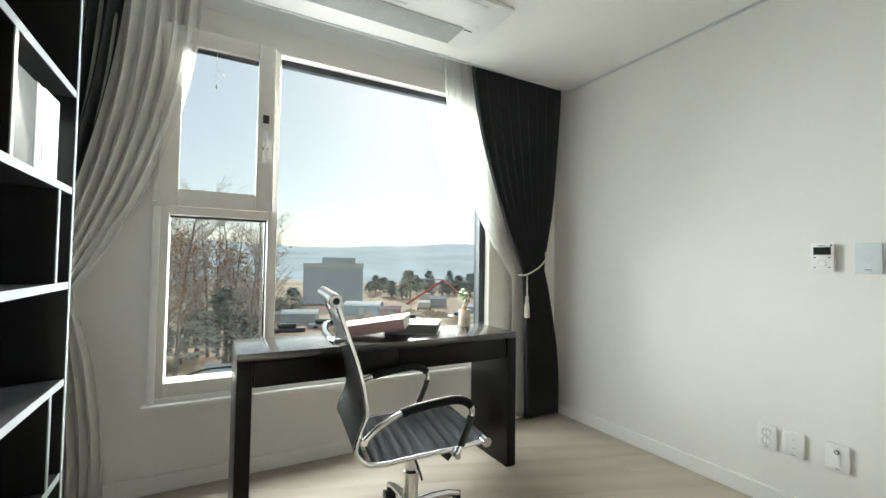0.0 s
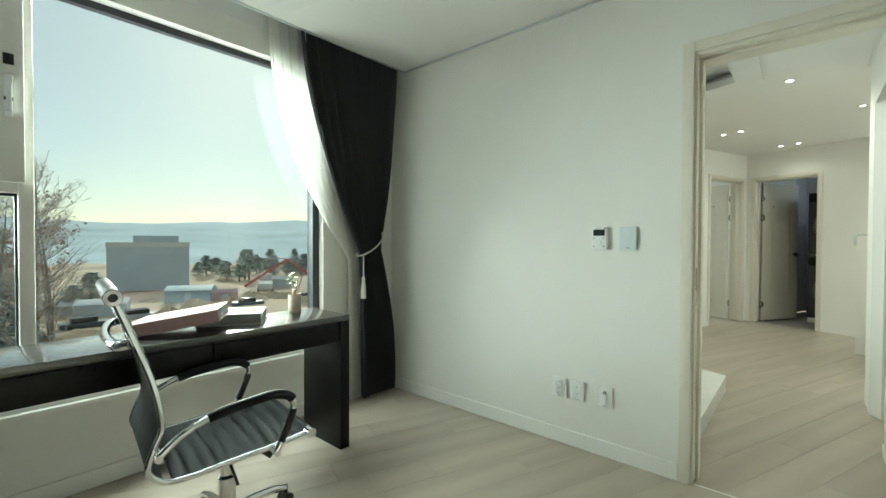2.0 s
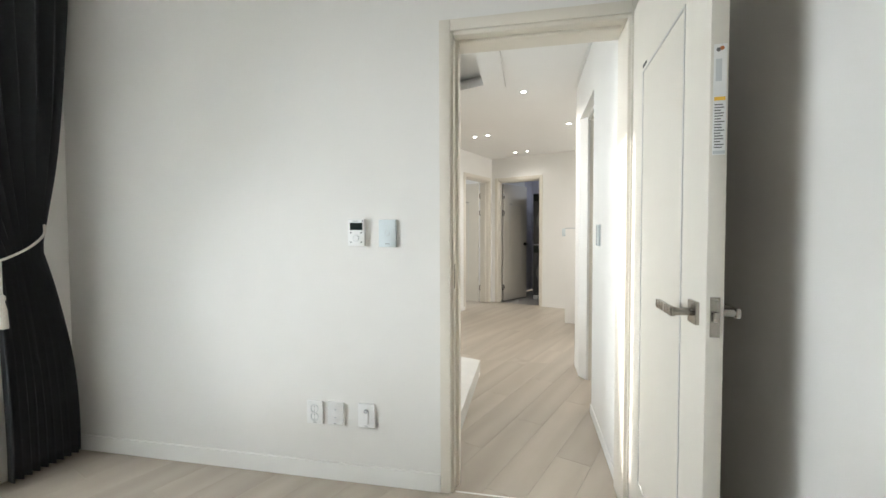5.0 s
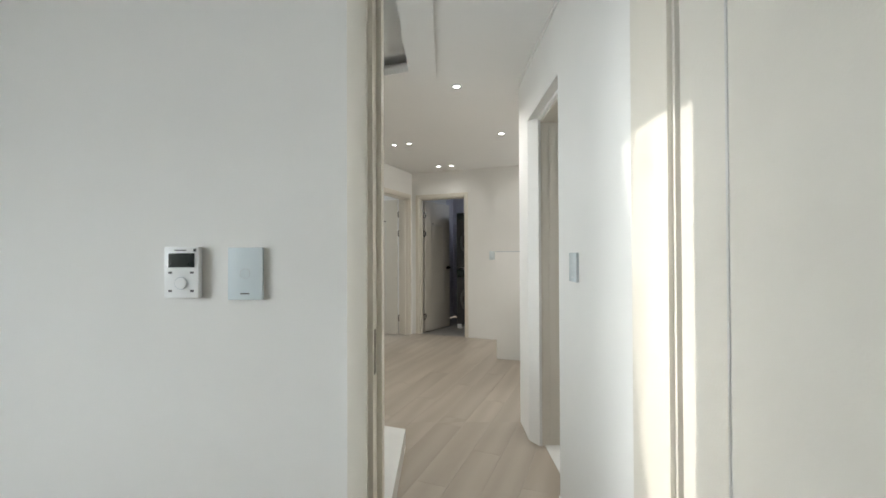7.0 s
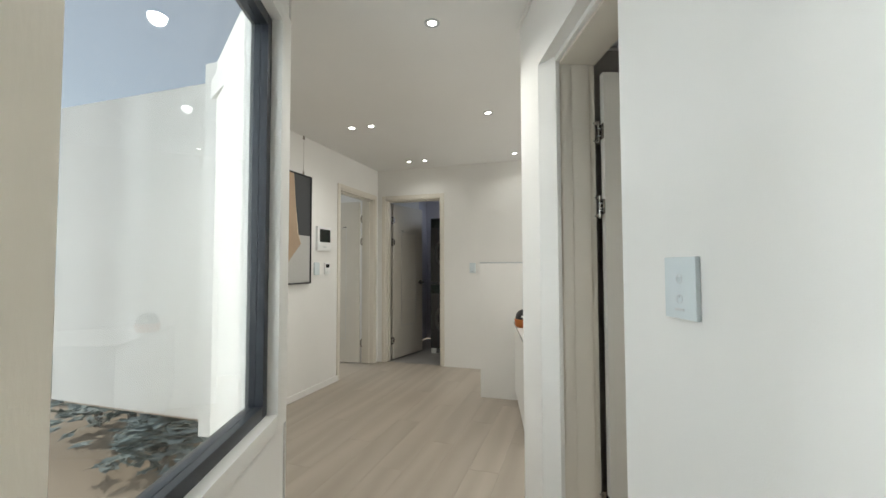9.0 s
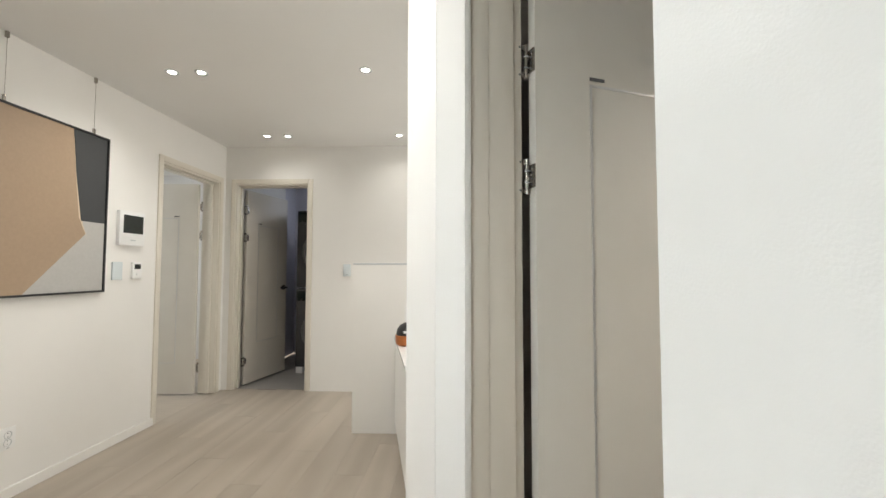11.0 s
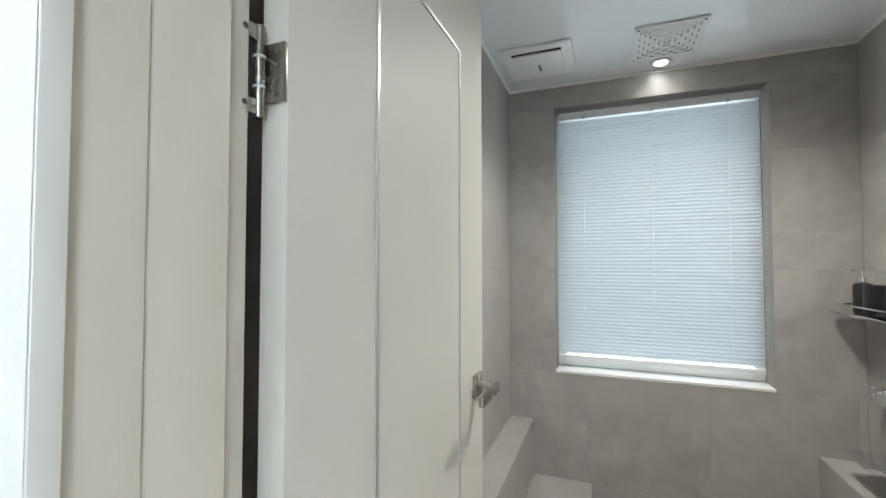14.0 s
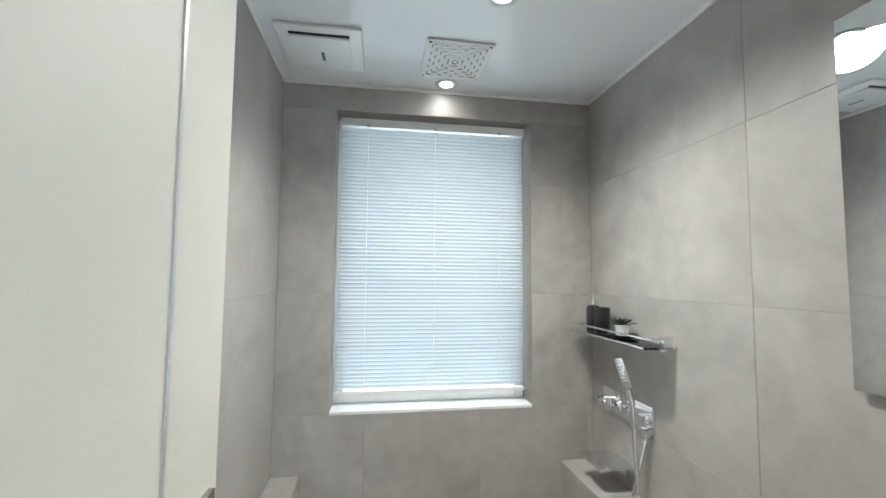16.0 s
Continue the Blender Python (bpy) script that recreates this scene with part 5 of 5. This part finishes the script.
part("spray_head", boxes((-0.029, 0.029, -0.008, 0.008, -0.075, 0.05), bevel=0.005, m=tilt), CHROME, wand)
for k in range(8):
    part("nozzle_row", boxes((-0.018, 0.018, 0.0085, 0.0105, -0.045 + 0.012 * k, -0.040 + 0.012 * k), m=tilt), EDGE, wand)
part("hose", tube(smooth_curve([(-0.145, 0.068, -0.03), (-0.15, 0.072, -0.12), (-0.165, 0.075, -0.25), (-0.135, 0.09, -0.36), (-0.06, 0.12, -0.47), (-0.01, 0.15, -0.58), (-0.03, 0.14, -0.66), (-0.06, 0.115, -0.56), (-0.125, 0.075, -0.34), (-0.152, 0.04, -0.14), (-0.155, 0.02, -0.06)], 7), 0.0075, 9), CHROME, tap, "ribbed metal shower hose")
part("outlet", boxes((-0.175, -0.135, 0.012, 0.04, -0.075, -0.035), bevel=0.004), CHROME, tap)
fold = thing("folding_spout", pose(2.47, BY0, 0.50), "flat chrome waterfall spout", "spout")
part("blade", boxes((-0.095, 0.095, 0.001, 0.165, -0.003, 0.009), bevel=0.003), CHROME, fold)
part("bracket", boxes((-0.06, 0.06, 0.001, 0.03, -0.05, -0.0045), bevel=0.004), CHROME, fold)
cab = thing("mirror_cabinet", pose(1.10, BY0, 1.51), "frameless mirror on the bathroom wall", "mirror")
part("body", boxes((-0.383, 0.383, 0.001, 0.016, -0.44, 0.44)), EDGE, cab)
part("mirror", boxes((-0.385, 0.385, 0.0165, 0.021, -0.443, 0.443)), MIRROR, cab, "silvered mirror glass", smooth=False)
hook = thing("towel_bar", pose(1.75, BY1, 1.197), "chrome towel bar by the bathroom door", "towel bar")
part("post", tube([(0.0, -0.001, 0), (0.0, -0.07, 0)], 0.009, 12), CHROME, hook)
part("bar", boxes((-0.45, 0.03, -0.085, -0.065, -0.012, 0.012), bevel=0.003), CHROME, hook)


# ---------------------------------------------------------------- outside
GROUND_Z = -8.0
# Haze over the site is put into this earth colour.
HAZY_EARTH = material("dry earth paled for haze", (0.52, 0.40, 0.29), 0.95, vary=0.25, scale=0.05, bump=0.4, bump_scale=0.6)


def outward(heading, dist, z=GROUND_Z):
    """A place outside: degrees left of +y and metres from the study."""
    a = radians(heading)
    return Vector((-math.sin(a) * dist, math.cos(a) * dist, z))


bm = bmesh.new()
n, size = 70, 900.0
grid = []
for i in range(n + 1):
    row = []
    for j in range(n + 1):
        a, b = i / n * 2 - 1, j / n * 2 - 1
        x, y = math.copysign(abs(a) ** 2.2, a) * size, math.copysign(abs(b) ** 2.2, b) * size
        d = math.hypot(x, y)
        h = 0.9 * noise.noise((x * 0.04, y * 0.04, 0)) + 0.35 * noise.noise((x * 0.15, y * 0.15, 4))
        row.append(bm.verts.new((x, y, GROUND_Z + h * min(1, d / 25) - (0.4 if d < 25 else 0))))
    grid.append(row)
for i in range(n):
    for j in range(n):
        bm.faces.new((grid[i][j], grid[i + 1][j], grid[i + 1][j + 1], grid[i][j + 1]))
gr = new("ground", mesh("ground", bm, HAZY_EARTH, True))
tagged(gr, "dry brown earth of a building site", "ground", kind="structure")

# Distance haze is put into the ridges' pale blue colour and weak glow.
HILL = material("wooded hill, haze in colour", (0.54, 0.62, 0.66), 1.0, vary=0.16, scale=0.02, bump=0.6, bump_scale=0.12, spec=0.0)
HILL_FAR = material("far hill, haze in colour", (0.56, 0.63, 0.67), 1.0, vary=0.08, scale=0.01, spec=0.0)
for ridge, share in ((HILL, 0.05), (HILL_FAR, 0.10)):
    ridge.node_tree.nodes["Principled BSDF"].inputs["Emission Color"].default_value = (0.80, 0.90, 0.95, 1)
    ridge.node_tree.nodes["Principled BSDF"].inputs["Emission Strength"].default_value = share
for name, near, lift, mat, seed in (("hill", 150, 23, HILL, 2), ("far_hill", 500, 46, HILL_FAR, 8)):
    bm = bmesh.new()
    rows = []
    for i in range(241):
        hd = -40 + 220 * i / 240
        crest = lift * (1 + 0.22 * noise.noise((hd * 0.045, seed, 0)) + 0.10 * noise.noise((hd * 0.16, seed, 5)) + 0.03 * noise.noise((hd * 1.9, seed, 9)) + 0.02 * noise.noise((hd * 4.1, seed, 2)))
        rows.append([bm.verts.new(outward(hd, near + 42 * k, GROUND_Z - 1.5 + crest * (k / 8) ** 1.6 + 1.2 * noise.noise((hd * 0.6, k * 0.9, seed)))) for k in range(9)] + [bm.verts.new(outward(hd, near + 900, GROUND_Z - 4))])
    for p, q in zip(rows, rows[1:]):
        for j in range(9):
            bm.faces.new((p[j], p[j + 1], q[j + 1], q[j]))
    tagged(new("backdrop_" + name, mesh(name, bm, mat, True)), "wooded ridge on the horizon with haze put into its colour", "hill", kind="structure")

# Dark cladding, its colour lightened to carry the haze in front of it.
HAZY_CLAD = material("dark cladding paled for haze", (0.42, 0.48, 0.51), 0.8, vary=0.1, scale=0.3)
PALE_ROOF = material("pale parapet", (0.55, 0.53, 0.49), 0.8, vary=0.05, scale=0.5)
p = outward(75.5, 95)
hall = thing("site_building", Matrix.Translation(p) @ pose(0, 0, 0, 0, 0, 75.5), "dark clad block with a pale parapet on the site", "building")
part("wall", boxes((-6.3, 6.3, 0, 16, 0, 8.0)), HAZY_CLAD, hall)
part("parapet", boxes((-6.4, 6.4, -0.1, 16.1, 8.0, 8.9)), PALE_ROOF, hall)
part("roof_house", boxes((-2.6, 4.8, 5, 12, 8.9, 10.2)), HAZY_CLAD, hall)
for hd, dist, w, d, h, col, nm in ((68, 72, 3.4, 1.6, 2.0, (0.50, 0.33, 0.36), "site_cabin"), (79.5, 66, 5, 3, 2.2, (0.42, 0.47, 0.50), "site_shed"), (71.5, 74, 6, 3.5, 2.6, (0.32, 0.42, 0.50), "site_shed"), (83, 70, 3, 2, 1.6, (0.55, 0.55, 0.53), "site_cabin"), (57, 82, 4, 2, 1.4, (0.25, 0.38, 0.55), "tarpaulin_stack"), (54, 76, 2.5, 2, 1.2, (0.7, 0.7, 0.7), "tarpaulin_stack"), (62, 92, 5, 2.5, 2.2, (0.5, 0.5, 0.5), "site_shed")):
    ob = thing(nm, Matrix.Translation(outward(hd, dist, GROUND_Z - 0.1)) @ pose(0, 0, 0, 0, 0, hd + random.uniform(-25, 25)), "weathered metal shed on the building site", "shed", "sheds on the site")
    m = material("shed sheet", tuple(0.9 * c for c in col), 0.7, vary=0.1, scale=0.6)
    part("wall", boxes((-w / 2, w / 2, -d / 2, d / 2, 0, h * 0.75)), m, ob)
    bm = bmesh.new()
    vs = [bm.verts.new(v) for v in ((-w / 2 - 0.15, -d / 2 - 0.15, h * 0.75), (w / 2 + 0.15, -d / 2 - 0.15, h * 0.75), (w / 2 + 0.15, d / 2 + 0.15, h * 0.75), (-w / 2 - 0.15, d / 2 + 0.15, h * 0.75), (-w / 2 - 0.15, 0, h), (w / 2 + 0.15, 0, h))]
    for f in ((0, 1, 5, 4), (2, 3, 4, 5), (1, 2, 5), (3, 0, 4), (3, 2, 1, 0)):
        bm.faces.new([vs[i] for i in f])
    part("roof", bm, m, ob)
    part("door", boxes((-0.4, 0.4, -d / 2 - 0.03, -d / 2 - 0.002, 0.05, h * 0.65)), HAZY_CLAD, ob)
RED = material("red boom paint", (0.48, 0.07, 0.06), 0.5, vary=0.1, scale=1)
pump = thing("concrete_pump", Matrix.Translation(outward(63.5, 85)) @ pose(0, 0, 0, 0, 0, 63), "red concrete pump truck with its boom raised", "truck")
part("truck", boxes((-1.2, 1.2, -3.5, 3.5, 0.5, 1.6), (-1.15, 1.15, 3.55, 5.2, 0.5, 2.8), bevel=0.1), PALE_ROOF, pump)
for x in (-1.15, 1.15):
    for y in (-2.6, -1.4, 3.8):
        part("wheel", tube([(x - 0.15, y, 0.5), (x + 0.15, y, 0.5)], 0.5, 14), RUBBER, pump)
part("boom", tube([(-3.5, 0, 0.9), (3.8, 0, 5.8)], 0.22, 8), RED, pump)
part("boom", tube([(3.8, 0, 5.8), (9.2, 0, 1.5)], 0.17, 8), RED, pump)
part("boom", tube([(-0.5, 0.4, 6.0), (3.8, 0.2, 5.9)], 0.12, 8), PALE_ROOF, pump)
for hd, dist, col in ((81, 58, (0.05, 0.06, 0.08)), (76.5, 61, (0.4, 0.4, 0.42)), (58.5, 70, (0.6, 0.6, 0.6)), (65.5, 66, (0.1, 0.12, 0.15))):
    car = thing("parked_car", Matrix.Translation(outward(hd, dist, GROUND_Z - 0.2)) @ pose(0, 0, 0, 0, 0, hd + 10), "small parked car on the site", "car", "cars on the site")
    part("body", boxes((-2.1, 2.1, -0.85, 0.85, 0.3, 0.85), bevel=0.12), material("car paint", col, 0.3, vary=0.05, scale=2), car)
    part("cabin", boxes((-1.2, 1.0, -0.75, 0.75, 0.85, 1.4), bevel=0.15), SCREEN, car)
    for x in (-1.35, 1.35):
        for y in (-0.82, 0.82):
            part("wheel", tube([(x, y - 0.1, 0.32), (x, y + 0.1, 0.32)], 0.32, 14), RUBBER, car)
MOUND = material("ochre soil", (0.46, 0.36, 0.25), 1.0, vary=0.3, scale=0.4, bump=0.6, bump_scale=2)
for k in range(16):
    hd, dist = 50 + 2.6 * k + random.uniform(-1, 1), random.uniform(45, 78)
    w, h = random.uniform(3, 7), random.uniform(0.7, 2.0)
    bm = bmesh.new()
    rings = [[bm.verts.new((w * r * (1 + 0.25 * noise.noise((a, k, r))) * math.cos(a), 0.6 * w * r * math.sin(a), h * (1 - r * r) * (1 + 0.4 * noise.noise((a * 2, k, r * 3))) - 0.2)) for a in (2 * math.pi * j / 18 for j in range(18))] for r in (1, 0.8, 0.6, 0.4, 0.2, 0.05)]
    for p, q in zip(rings, rings[1:]):
        for j in range(18):
            bm.faces.new((p[j], p[(j + 1) % 18], q[(j + 1) % 18], q[j]))
    bm.faces.new(rings[-1])
    o = new("soil_mound", mesh("soil_mound", bm, MOUND, True))
    o.matrix_world = Matrix.Translation(outward(hd, dist, GROUND_Z - 0.3)) @ pose(0, 0, 0, 0, 0, random.uniform(0, 180))
    tagged(o, "heap of ochre soil on the building site", "mound", "soil mounds")
BARK = material("grey brown bark", (0.24, 0.21, 0.185), 0.9, vary=0.25, scale=2)
# Twig and pine colours are lifted to carry the distance haze.
TWIG = material("thin bare twigs", (0.52, 0.47, 0.43), 0.9, vary=0.2, scale=1)
RUST = material("withered russet leaves", (0.38, 0.21, 0.12), 0.8, vary=0.3, scale=0.8)
PINE = material("pine needles paled for haze", (0.32, 0.37, 0.35), 0.8, vary=0.35, scale=1.2)


def bare_tree(seed, high, leafy):
    rng = random.Random(seed)
    trunk, twigs, leaves = bmesh.new(), bmesh.new(), bmesh.new()
    lean = Vector((rng.uniform(-0.08, 0.08), rng.uniform(-0.08, 0.08), 0))
    line = [Vector((0, 0, high * t)) + lean * high * t * t + Vector((rng.uniform(-0.1, 0.1), rng.uniform(-0.1, 0.1), 0)) for t in (0, 0.2, 0.4, 0.6, 0.8, 1.0)]
    tube(line, 0.17, 7, trunk, taper=lambda t: 1 - 0.88 * t)
    for k in range(26):
        t = rng.uniform(0.22, 0.97)
        i = min(4, int(t * 5))
        at = line[i].lerp(line[i + 1], t * 5 - i)
        a = rng.uniform(0, 6.28)
        ln = high * rng.uniform(0.16, 0.34) * (1.2 - t * 0.6)
        d = Vector((math.cos(a), math.sin(a), rng.uniform(0.5, 1.4))).normalized()
        mid, end = at + d * ln * 0.5 + Vector((0, 0, -0.05 * ln)), at + d * ln
        tube([at, mid, end], 0.05 * (1.2 - t), 4, trunk, taper=lambda t: 1 - 0.7 * t)
        for q in range(9):
            s = at.lerp(end, rng.uniform(0.3, 1.0))
            e = s + (d + Vector((rng.uniform(-1, 1), rng.uniform(-1, 1), rng.uniform(-0.3, 0.9)))).normalized() * ln * rng.uniform(0.25, 0.5)
            tube([s, e], 0.016, 3, twigs, taper=lambda t: 1 - 0.6 * t)
            for z in range(2):
                s2 = s.lerp(e, rng.uniform(0.3, 1))
                tube([s2, s2 + Vector((rng.uniform(-1, 1), rng.uniform(-1, 1), rng.uniform(-0.2, 0.8))) * ln * 0.16], 0.010, 3, twigs)
            if leafy and rng.random() < leafy:
                for z in range(5):
                    c = e + Vector((rng.uniform(-1, 1), rng.uniform(-1, 1), rng.uniform(-1, 1))) * 0.35
                    u, w = Vector((rng.uniform(-1, 1), rng.uniform(-1, 1), rng.uniform(-1, 1))) * 0.12, Vector((rng.uniform(-1, 1), rng.uniform(-1, 1), rng.uniform(-1, 1))) * 0.10
                    leaves.faces.new([leaves.verts.new(v) for v in (c - u, c + w, c + u, c - w)])
    ob = thing("bare_tree", pose(0, 0, 0), "leafless winter tree at the edge of the site", "tree", "bare trees by the site")
    part("trunk", trunk, BARK, ob)
    part("twigs", twigs, TWIG, ob)
    if leafy:
        part("withered_leaves", leaves, RUST, ob)
    else:
        leaves.free()
    return ob


kinds = [bare_tree(k, (13, 11, 14, 12)[k], (0.0, 0.25, 0.05, 0.5)[k]) for k in range(4)]
for k in range(36):
    hd, dist = 83.5 + 18.5 * (k / 35) + random.uniform(-0.6, 0.6), random.uniform(34, 58)
    m = Matrix.Translation(outward(hd, dist, GROUND_Z - 0.4)) @ pose(0, 0, 0, 0, 0, random.uniform(0, 360)) @ Matrix.Scale(random.uniform(0.8, 1.12), 4)
    if k < 4:
        kinds[k].matrix_world = m
    else:
        copy_thing(kinds[k % 4], m)


# Unseen tree, placed so its twigs throw thin shadows on the sunlit hall wall.
slender = bare_tree(11, 12.4, 0.0)
slender.matrix_world = Matrix.Translation((-3.95, 4.62, GROUND_Z - 0.4)) @ Matrix.Diagonal((0.2, 0.2, 1.0, 1.0))
tagged(slender, "unseen slender leafless tree placed for its twig shadows", "tree")


def pine_tree(seed, high):
    rng = random.Random(seed)
    ob = thing("pine_tree", pose(0, 0, 0), "dark green pine beyond the site", "tree", "pines beyond the site")
    part("trunk", tube([(0, 0, 0), (0.05, 0.02, high * 0.5), (0, 0.05, high)], 0.16, 7, taper=lambda t: 1 - 0.85 * t), BARK, ob)
    bm = bmesh.new()
    for k in range(420):
        t = rng.uniform(0.28, 1.0)
        r = high * 0.26 * (1.05 - t) ** 0.7 * rng.uniform(0.2, 1.0)
        a = rng.uniform(0, 6.28)
        c = Vector((r * math.cos(a), r * math.sin(a), high * t + rng.uniform(-0.2, 0.2)))
        for z in range(3):
            u, w = [Vector((rng.uniform(-1, 1), rng.uniform(-1, 1), rng.uniform(-0.6, 0.6))) * 0.34 for _ in range(2)]
            bm.faces.new([bm.verts.new(v) for v in (c - u, c + w * 0.5, c + u, c - w * 0.5)])
    part("crown", bm, PINE, ob)
    return ob


pine = [pine_tree(40, 9), pine_tree(41, 7)]
spots = [(44 + 0.62 * k + random.uniform(-0.5, 0.5), random.uniform(108, 135)) for k in range(44)] + [(88, 40), (91, 47), (96, 42), (82, 72), (80.5, 75), (27, 26), (30, 30), (33, 34), (24, 30), (36, 45), (29, 42)]
for k, (hd, dist) in enumerate(spots):
    m = Matrix.Translation(outward(hd, dist, GROUND_Z - 0.4)) @ pose(0, 0, 0, 0, 0, random.uniform(0, 360)) @ Matrix.Diagonal((random.uniform(0.9, 1.5), random.uniform(0.9, 1.5), random.uniform(0.55, 0.95), 1))
    if k < 2:
        pine[k].matrix_world = m
    else:
        copy_thing(pine[k % 2], m)
tent = thing("site_tent", Matrix.Translation(outward(86, 33, GROUND_Z - 0.3)) @ pose(0, 0, 0, 0, 0, 60), "grey pitched tent with a dark bent pipe frame", "tent")
bm = bmesh.new()
vs = [bm.verts.new(v) for v in ((-2.6, -2, 0), (2.6, -2, 0), (2.6, 2, 0), (-2.6, 2, 0), (-2.6, 0, 2.2), (2.6, 0, 2.2))]
for f in ((0, 1, 5, 4), (2, 3, 4, 5), (1, 2, 5), (3, 0, 4), (3, 2, 1, 0)):
    bm.faces.new([vs[i] for i in f])
part("sheet", bm, HAZY_CLAD, tent)
part("pipe", tube(smooth_curve([(-4.5, -2.4, -0.2), (-3.4, -2.4, 1.4), (-1.5, -2.4, 2.3), (0.5, -2.4, 2.6)], 6), 0.07, 8), RUBBER, tent)


# ---------------------------------------------------------------- pieces: bathroom tiles, floor planks
def tiles(wall, rects, put):
    """Tiles as boxes with slightly eased edges: rects are (a0, a1, z0, z1) along a wall, put turns (a, d, z) into a place."""
    for a0, a1, z0, z1 in rects:
        g, e, t = 0.0006, 0.0005, 0.0025
        bm = bmesh.new()
        back = [bm.verts.new(put(a, 0.0, z)) for a, z in ((a0 + g, z0 + g), (a1 - g, z0 + g), (a1 - g, z1 - g), (a0 + g, z1 - g))]
        mid = [bm.verts.new(put(a, t - e, z)) for a, z in ((a0 + g, z0 + g), (a1 - g, z0 + g), (a1 - g, z1 - g), (a0 + g, z1 - g))]
        top = [bm.verts.new(put(a, t, z)) for a, z in ((a0 + g + e, z0 + g + e), (a1 - g - e, z0 + g + e), (a1 - g - e, z1 - g - e), (a0 + g + e, z1 - g - e))]
        for p, q in ((back, mid), (mid, top)):
            for j in range(4):
                bm.faces.new((p[j], p[(j + 1) % 4], q[(j + 1) % 4], q[j]))
        bm.faces.new(top), bm.faces.new(back[::-1])
        part("tile", bm, PORCELAIN, wall, smooth=False)


def split(cuts_a, cuts_z, hole=None):
    out = []
    for a0, a1 in zip(cuts_a, cuts_a[1:]):
        for z0, z1 in zip(cuts_z, cuts_z[1:]):
            if hole and a0 >= hole[0] - 1e-6 and a1 <= hole[1] + 1e-6 and z0 >= hole[2] - 1e-6 and z1 <= hole[3] + 1e-6:
                continue
            out.append((a0, a1, z0, z1))
    return out


rows_z = (-0.1, 0.105, 0.673, 1.24, 1.808)
tiles(wall_bath_window, split((BY0, 2.82, 3.387, 3.954, BY1), rows_z[:3]) + split((BY0, 3.117), (0.673, 1.24, 1.808)) + split((4.117, BY1), (0.673, 1.24, 1.808))
      + split((BY0, 3.117), (1.808, 2.14)) + split((4.117, BY1), (1.808, 2.14)) + split((BY0, 3.387, BY1), (2.14, BATH_TOP)), lambda a, d, z: (BX1 + 0.0025 - d, a, z))
tiles(wall_bath_north, split((BX0, 1.63, BX1), (-0.1, 0.105, 1.24, BATH_TOP)), lambda a, d, z: (a, BY1 + 0.0025 - d, z))
tiles(wall_bath_south, split((BX0, 1.765, BX1), rows_z + (BATH_TOP,)), lambda a, d, z: (a, BY0 - 0.0025 + d, z))


def clip(poly, a, b, c):
    """The part of a plan outline where a*x + b*y <= c."""
    out = []
    for p, q in zip(poly, poly[1:] + poly[:1]):
        dp, dq = a * p[0] + b * p[1] - c, a * q[0] + b * q[1] - c
        if dp <= 0:
            out.append(p)
        if dp * dq < 0:
            t = dp / (dp - dq)
            out.append((p[0] + (q[0] - p[0]) * t, p[1] + (q[1] - p[1]) * t))
    return out


along, across = Vector((math.sin(radians(TURN)), math.cos(radians(TURN)))), Vector((math.cos(radians(TURN)), -math.sin(radians(TURN))))
AREAS = [[(-1, 0, -WIN_X - 0.0), (1, 0, EAST), (0, -1, -SOUTH), (0, 1, DOOR_Y + 0.008)],
         [(-1, 0, 0.665), (1, 0, 0.50), (0, -1, -DOOR_Y - 0.016), (0, 1, HALL_END)],
         [(-1, 0, 1.6), (1, 0, 3.4), (0, -1, -HALL_END), (along.x, along.y, along.x * 0.205 + along.y * 7.66 + 0.05), (-across.x, -across.y, -across.x * 0.205 - across.y * 7.66 + 0.89)]]
PW, PL = 0.185, 1.22
turn = pose(0, 0, 0, 0, 0, 90 - TURN)
for area_no, area in enumerate(AREAS):
    for i in range(-26, 27):
        offset = (i * 0.37 + 0.11 * area_no) % 1.0
        for k in range(-6, 11):
            u0, v0 = (k + offset) * PL, i * PW
            g = 0.0006
            poly = [tuple(along * u + across * v) for u, v in ((u0 + g, v0 + g), (u0 + PL - g, v0 + g), (u0 + PL - g, v0 + PW - g), (u0 + g, v0 + PW - g))]
            for a, b, c in area:
                poly = clip(poly, a, b, c) if poly else poly
            if len(poly) < 3:
                continue
            x0, y0 = sum(q[0] for q in poly) / len(poly), sum(q[1] for q in poly) / len(poly)
            inv = Matrix.Rotation(-radians(90 - TURN), 2)
            pts = [inv @ Vector((x - x0, y - y0)) for x, y in poly]
            if max(q.x for q in pts) - min(q.x for q in pts) < 0.02 or max(q.y for q in pts) - min(q.y for q in pts) < 0.01:
                continue
            o = part("plank", prism([tuple(q) for q in pts], -0.0135, 0.0), PLANK, floor, smooth=False)
            o.matrix_basis = pose(x0, y0, 0, 0, 0, 90 - TURN)
